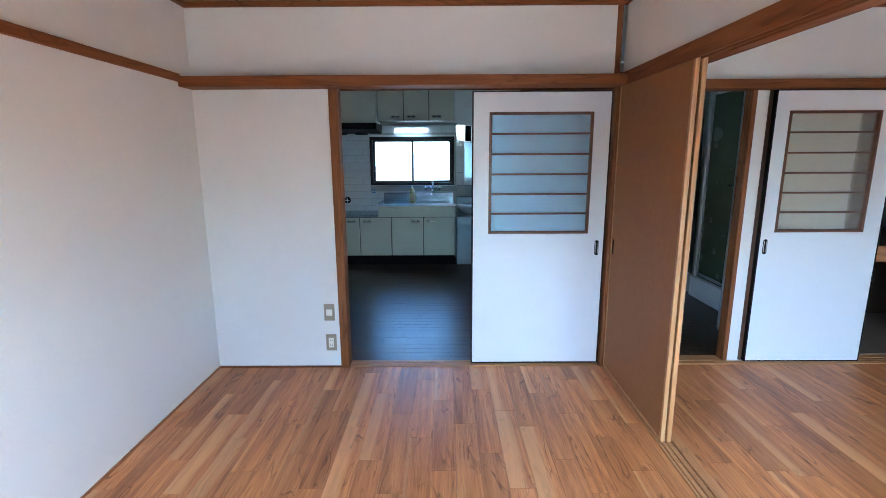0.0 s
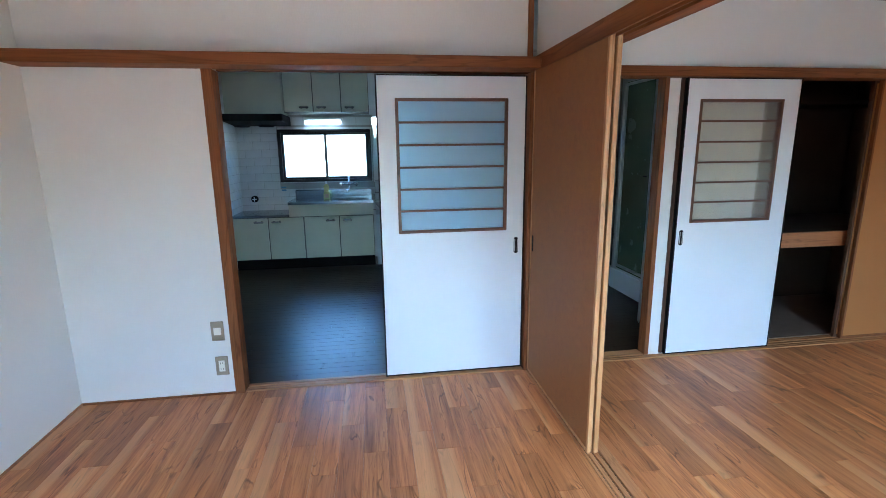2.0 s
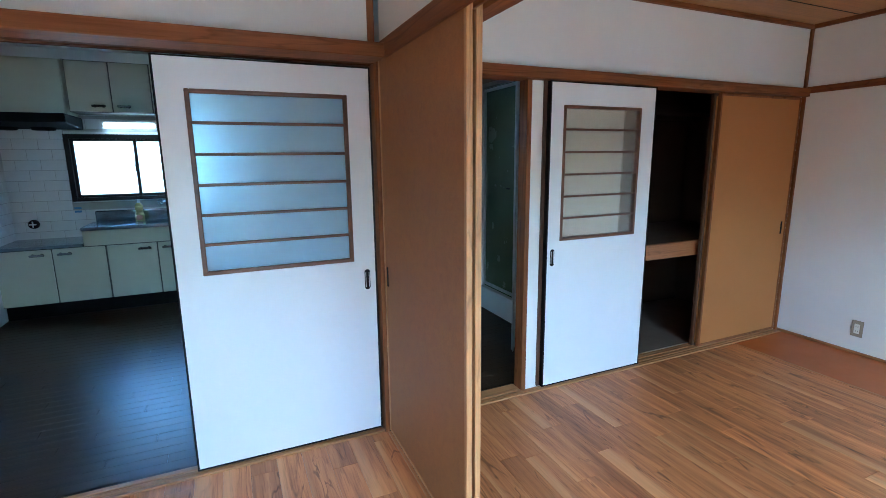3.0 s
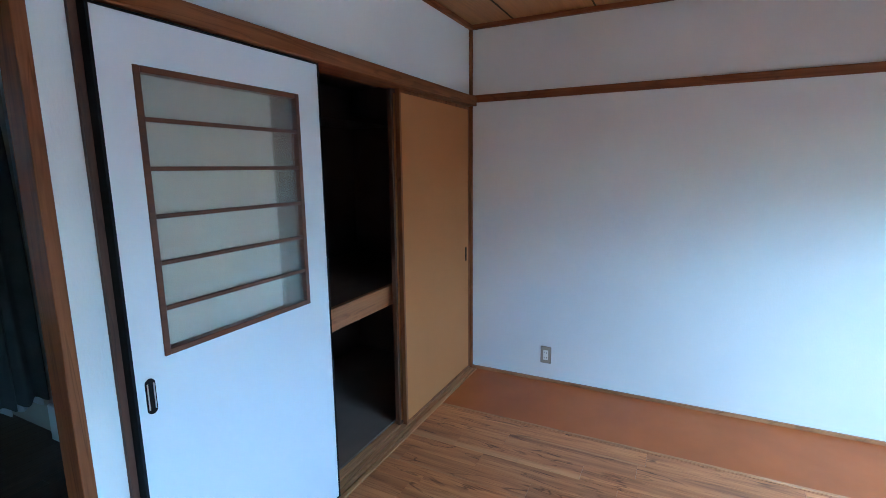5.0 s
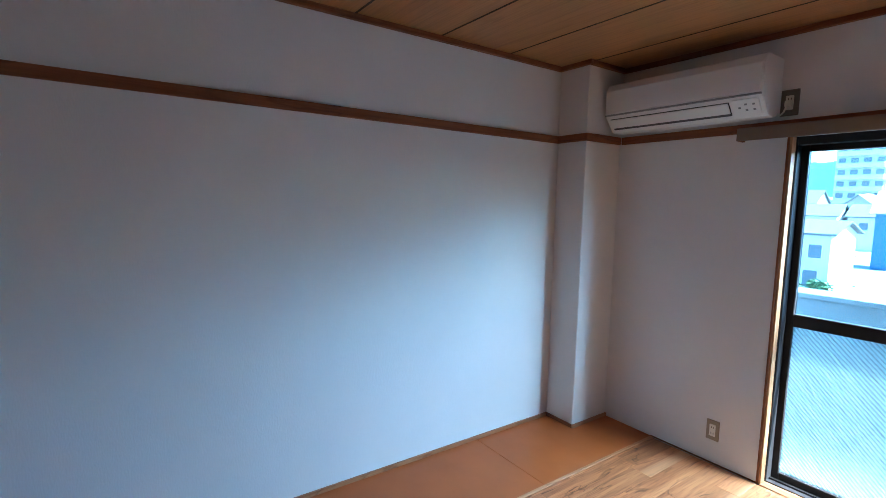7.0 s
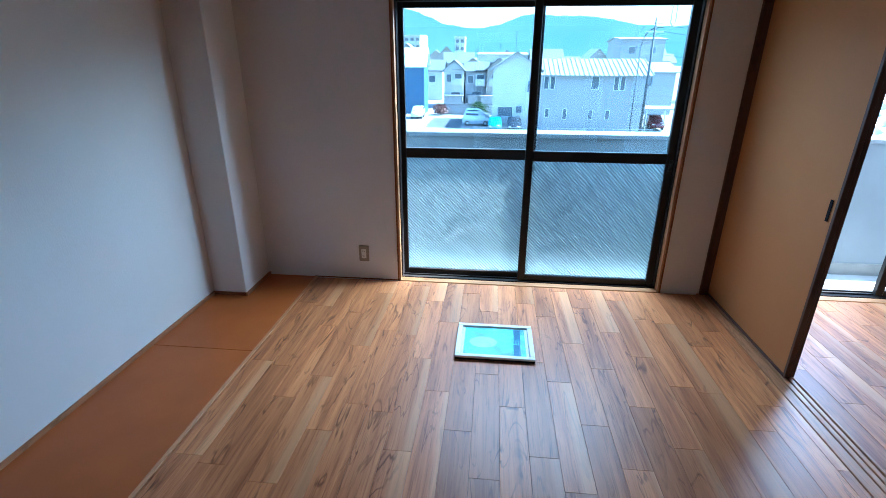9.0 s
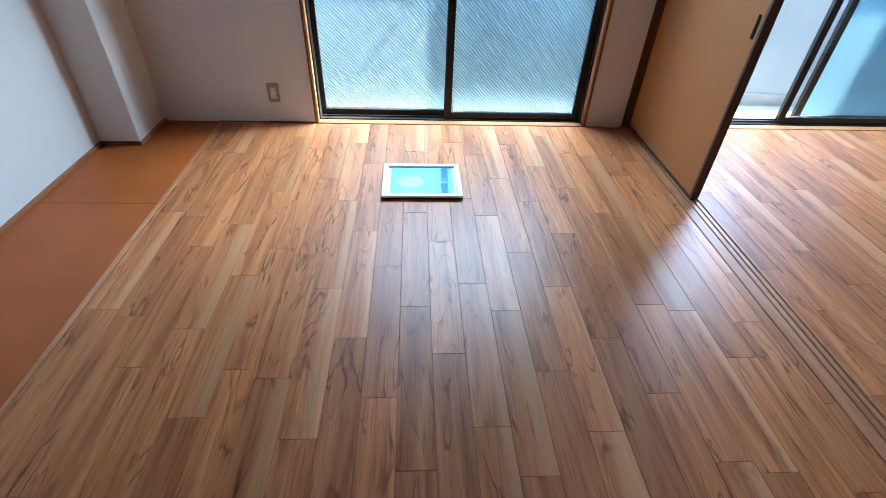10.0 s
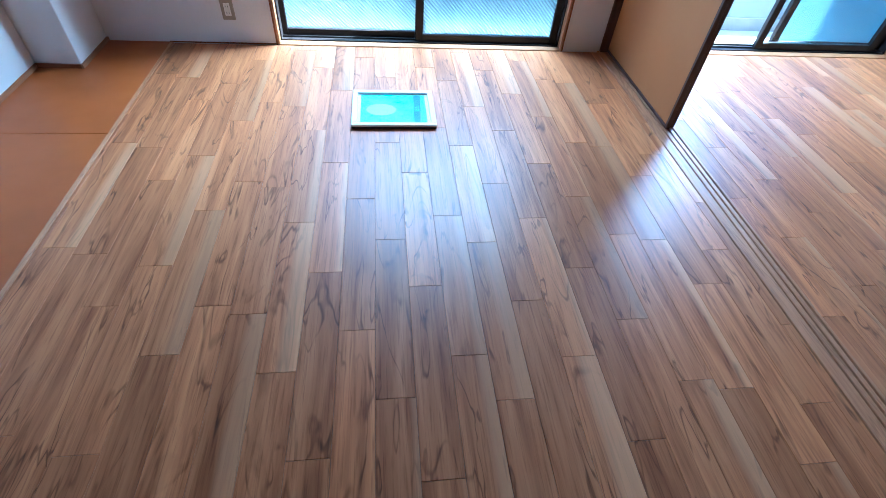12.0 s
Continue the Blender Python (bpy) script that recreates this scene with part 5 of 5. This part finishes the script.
car(13.6, -66.5, 90, CAR_W, "white parked car beside the warehouse", 0.4)
car(-16.2, -58.0, 90, CAR_R, "dark red car under the carport", 0.5)

cp = thing("carport", (-16.4, -58, GZ), "grey metal carport beside the house", "carport")
for px in (-18.0, -14.6):
    for py in (-60.0, -55.8):
        part("post", box(px - 0.05, px + 0.05, py - 0.05, py + 0.05, GZ, GZ + 2.4), ALU, cp)
part("roof", box(-18.3, -14.3, -60.4, -55.4, GZ + 2.4, GZ + 2.5), ROOF_P, cp)
fence = thing("block_wall", (5, -72, GZ), "dark grey block wall behind the car park", "wall")
part("blocks", box(0.5, 11.5, -72.2, -72.0, GZ, GZ + 1.5), HW_GREY, fence)
part("coping", box(0.45, 11.55, -72.25, -71.95, GZ + 1.5, GZ + 1.58), ROOF_G, fence)
rail = thing("road_railing", (-4, -50, GZ), "low metal railing along the car park", "railing")
for k in range(20):
    part("post", box(-14.0 + k * 1.0, -13.94 + k * 1.0, -51.03, -50.97, GZ, GZ + 0.7), ALU, rail)
part("top_rail", box(-14.0, 5.1, -51.02, -50.98, GZ + 0.7, GZ + 0.75), ALU, rail)


def bush(x, y, r, h, mat, label):
    """A shrub: a short forked stem with a loose crown of small leaf blades."""
    b = thing("shrub", (x, y, GZ), label, "shrub")
    bm = bmesh.new()
    for k in range(5):
        a = k * 1.26
        cyl(bm, (x, y, GZ), (x + r * 0.5 * math.cos(a), y + r * 0.5 * math.sin(a), GZ + h * 0.7), 0.04, 0.012, 6)
    part("stem", bm, CLOSET, b)
    bm = bmesh.new()
    rr = random.Random(int(x * 10))
    for k in range(420):
        u, v, w = rr.gauss(0, 0.42), rr.gauss(0, 0.42), rr.random()
        c = Vector((x + u * r, y + v * r, GZ + h * (0.2 + 0.85 * w * (1 - 0.25 * (u * u + v * v)))))
        m = Matrix.LocRotScale(c, Euler((rr.random() * 3, rr.random() * 3, rr.random() * 6)), (0.10, 0.16, 1))
        q = [bm.verts.new(m @ Vector(p)) for p in ((-1, 0, 0), (0, -1, 0), (1, 0, 0), (0, 1, 0))]
        bm.faces.new(q)
    part("crown", bm, mat, b)
    return b


LEAF = paint("leaf_green", (0.05, 0.09, 0.03), 0.6, 0.3, 2)
LEAF_R = paint("leaf_reddish", (0.14, 0.06, 0.05), 0.6, 0.3, 2)
bush(5.2, -71.0, 1.3, 1.9, LEAF, "green shrub before the block wall")
bush(10.8, -71.0, 1.2, 1.5, LEAF_R, "reddish shrub beside the warehouse")
bush(17.0, -50.3, 1.2, 1.9, LEAF, "green shrub beside the shed")
bush(15.8, -42.5, 1.0, 1.6, LEAF, "green shrub at the road edge")

pl = thing("utility_pole", (-13.3, -53.0, GZ), "concrete utility pole with cross-arms and a street lamp", "utility pole")
bm = bmesh.new()
cyl(bm, (-13.3, -53, GZ), (-13.3, -53, 5.9), 0.16, 0.10, 12)
POLE = paint("weathered_pole_grey", (0.07, 0.075, 0.08), 0.7, 0.1)
part("pole", bm, POLE, pl, "", True)
for z in (5.3, 4.5, 2.4):
    part("cross_arm", box(-14.2, -12.4, -53.06, -52.94, z, z + 0.1), ALU, pl)
bm = bmesh.new()
arm = [(-12.2, -53.2, GZ), (-12.2, -53.2, 3.2), (-12.45, -53.2, 4.2), (-13.0, -53.2, 4.8), (-13.7, -53.2, 5.0)]
for a, b in zip(arm, arm[1:]):
    cyl(bm, a, b, 0.06, n=8)
lamp_post = thing("street_lamp", (-12.2, -53.2, GZ), "curved grey street lamp", "street lamp")
part("post", bm, POLE, lamp_post, "", True)
part("head", box(-14.2, -13.6, -53.3, -53.1, 4.93, 5.05, bevel=0.03), POLE, lamp_post)
wires = bmesh.new()
for dx, z, dst in ((-0.8, 5.4, 5.9), (0.8, 5.4, 5.9), (-0.7, 4.6, 4.8), (0.0, 2.5, 3.0)):
    for x2, y2 in ((-46.0, -60.0), (-22.0, -108.0)):
        prev = None
        for k in range(13):
            t = k / 12
            p = (-13.3 + dx + (x2 + 13.3) * t, -53 + (y2 + 53) * t, z + (dst - z) * t - 1.2 * 4 * t * (1 - t))
            if prev:
                cyl(wires, prev, p, 0.02, n=4)
            prev = p
tagged(new("overhead_wires", mesh_of("overhead_wires", wires, BLACK)), "thin black overhead wires slung from the pole", "wires", kind="stuff")

# laundry-pole hook on a bracket outside the window
hk = bmesh.new()
pts = [(1.78, YS - 0.2, 2.10), (1.78, -0.75, 2.10), (1.78, -0.75, 1.68), (1.765, -0.75, 1.65), (1.75, -0.75, 1.68), (1.75, -0.75, 1.80)]
for a, b in zip(pts, pts[1:]):
    cyl(hk, a, b, 0.006, n=8)
solid("laundry_hook", hk, ALU, "thin metal laundry hook on a wall bracket outside", "hook")

# mountains: a glowing backdrop with the pale cyan haze put into its colour
HAZE = shader("hazy_mountain_glow")
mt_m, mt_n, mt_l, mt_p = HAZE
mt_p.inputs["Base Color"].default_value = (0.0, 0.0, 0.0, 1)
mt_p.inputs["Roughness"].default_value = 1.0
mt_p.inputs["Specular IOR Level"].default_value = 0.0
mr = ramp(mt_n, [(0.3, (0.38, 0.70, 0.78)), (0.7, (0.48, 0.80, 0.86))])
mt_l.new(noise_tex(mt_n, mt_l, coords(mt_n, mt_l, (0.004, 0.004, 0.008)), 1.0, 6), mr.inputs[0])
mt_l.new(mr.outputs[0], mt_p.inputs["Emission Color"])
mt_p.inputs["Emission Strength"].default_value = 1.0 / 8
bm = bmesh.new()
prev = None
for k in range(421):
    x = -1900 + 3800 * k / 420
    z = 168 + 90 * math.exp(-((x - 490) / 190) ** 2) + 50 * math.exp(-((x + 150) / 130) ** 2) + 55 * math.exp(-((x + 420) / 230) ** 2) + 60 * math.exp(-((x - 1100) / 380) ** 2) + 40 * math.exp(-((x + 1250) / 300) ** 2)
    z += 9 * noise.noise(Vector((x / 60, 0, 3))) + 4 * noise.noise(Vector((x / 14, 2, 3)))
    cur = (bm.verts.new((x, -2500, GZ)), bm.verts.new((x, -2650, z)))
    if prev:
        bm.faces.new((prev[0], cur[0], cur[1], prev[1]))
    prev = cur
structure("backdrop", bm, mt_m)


# ---- orange board strip along the east wall ----
XS = 4.130
structure("trim_board_edging", box(4.112, XS - 0.001, YS, YN2 - 0.06, -0.02, 0.004, bevel=0.001), PALE_Y)
strip = thing("board_strip", (4.4, 1.6, 0), "orange-brown vinyl-faced floor boards along the wall", "floor strip", kind="structure")
part("board", box(XS, XE, YS, 0.796, -0.02, 0.002, bevel=0.001), ORANGE, strip)
part("board", box(XS, XE, 0.799, YN2 - 0.06, -0.02, 0.002, bevel=0.001), ORANGE, strip)


# ---- floor planks ----
PHASES = (.232, .635, .40, .128, .54, .257, .104, .46, .231, .63, .384, .128, .55, .512, .05, .33, .497, .267)
plank_cache = {}


def plank_mesh(name, length, width, mat, depth=0.006, lip=0.0010, along_y=True):
    key = (name, round(length, 3), round(width, 3))
    if key not in plank_cache:
        a, b = width / 2, length / 2
        if not along_y:
            a, b = b, a
        co = [(sx * (a - d), sy * (b - d), z) for z, d in ((-depth, 0.0004), (-lip, 0.0004), (0, 0.0004 + lip * 0.7)) for sx, sy in ((-1, -1), (1, -1), (1, 1), (-1, 1))]
        fs = [(8, 9, 10, 11)]
        for o in (0, 4):
            fs += [(o + i, o + (i + 1) % 4, o + 4 + (i + 1) % 4, o + 4 + i) for i in range(4)]
        me = bpy.data.meshes.new(name)
        me.from_pydata(co, [], fs)
        me.materials.append(mat)
        plank_cache[key] = me
    return plank_cache[key]


def floor_planks(parent, x0, x1, y0, y1, width, length, first, phases, mat, z, name, along_y=True):
    """Rows of planks; 'first' is the seam from which the rows count."""
    lo, hi = (x0, x1) if along_y else (y0, y1)
    e0, e1 = (y0, y1) if along_y else (x0, x1)
    k = math.floor((lo - first) / width)
    while first + k * width < hi - 1e-6:
        a, b = max(lo, first + k * width), min(hi, first + (k + 1) * width)
        ph = phases[(k + 8) % len(phases)]
        ends = [e0] + [ph + length * j for j in range(-4, 14) if e0 + 0.03 < ph + length * j < e1 - 0.03] + [e1]
        for c, d in zip(ends, ends[1:]):
            if b - a > 0.01:
                ob = new(name, plank_mesh(name, d - c, b - a, mat, along_y=along_y))
                ob.parent = parent
                ob.location = ((a + b) / 2, (c + d) / 2, z) if along_y else ((c + d) / 2, (a + b) / 2, z)
        k += 1


fl = thing("floor", (0, 0, 0), "brown wood-look plank floor with pale streaks", "floor", kind="structure")
floor_planks(fl, 1.530, 4.111, YS + 0.012, 3.291, 0.1148, 0.636, 2.835, PHASES, PLANK, 0.0, "plank")
fl2 = thing("floor_west_room", (0, 0, 0), "brown wood-look plank floor with pale streaks", "floor", kind="structure")
floor_planks(fl2, XW, 1.401, YS + 0.012, YN + 0.003, 0.1148, 0.636, 0.048, (.127, .534, .274, .026, .405, .158, .637, .357), PLANK, 0.0, "plank")
fl3 = thing("floor_kitchen", (0, 0, 0), "dark brown narrow-board kitchen floor", "floor", kind="structure")
floor_planks(fl3, XK, 2.95, YN + 0.093, YK, 0.075, 0.9, 3.45, (.1, .55, .3, .75, .0, .45, .62, .2, .85, .37), KPLANK, -0.04, "board", along_y=False)


# ---- kitchen wall tiles ----
def tiled(parent, rows, mat, name="tile"):
    for x, y, z, w, h, side in rows:
        key = ("tile", round(w, 3), round(h, 3), side)
        if key not in plank_cache:
            b = box(-w / 2, w / 2, -0.006, 0, -h / 2, h / 2) if side == "n" else box(0, 0.006, -w / 2, w / 2, -h / 2, h / 2)
            plank_cache[key] = mesh_of("tile", b, mat)
        ob = new(name, plank_cache[key])
        ob.parent, ob.location = parent, (x, y, z)


ts = thing("wall_tiles", (0, 0, 0), "white glazed kitchen wall tiles with grey joints", "tiles", kind="structure")
part("grout", boxes((XK, -0.686, YK - 0.004, YK, 0.60, 1.80), (0.496, 0.52, YK - 0.004, YK, 0.60, 1.84), (-0.686, 0.496, YK - 0.004, YK, 0.60, 0.984), (-0.686, 0.496, YK - 0.004, YK, 1.686, 1.84)), GROUT, ts)
part("grout", box(XK, XK + 0.004, 6.44, YK - 0.005, 0.60, 1.75), GROUT, ts)
rows = []
TW, TH = 0.196, 0.096
for j in range(12):
    z = 0.66 + 0.1 * j
    for i in range(-1, 10):
        x = XK + 0.1 + 0.2 * i + (0.1 if j % 2 else 0)
        a, b = max(x - TW / 2, XK + 0.008), min(x + TW / 2, 0.515)
        if b - a < 0.03 or z > 1.80:
            continue
        if b > -0.686 and a < 0.496 and z + TH / 2 > 0.985 and z - TH / 2 < 1.685:
            if a < -0.72:
                b = -0.69
            else:
                continue
        rows.append(((a + b) / 2, YK - 0.004, z, b - a, TH, "n"))
    for i in range(5):
        y = YK - 0.11 - 0.2 * i + (0.1 if j % 2 else 0)
        a, b = max(y - TW / 2, 6.44), min(y + TW / 2, YK - 0.012)
        if b - a > 0.03 and z < 1.72:
            rows.append((XK + 0.004, (a + b) / 2, z, b - a, TH, "w"))
tiled(ts, rows, TILE)
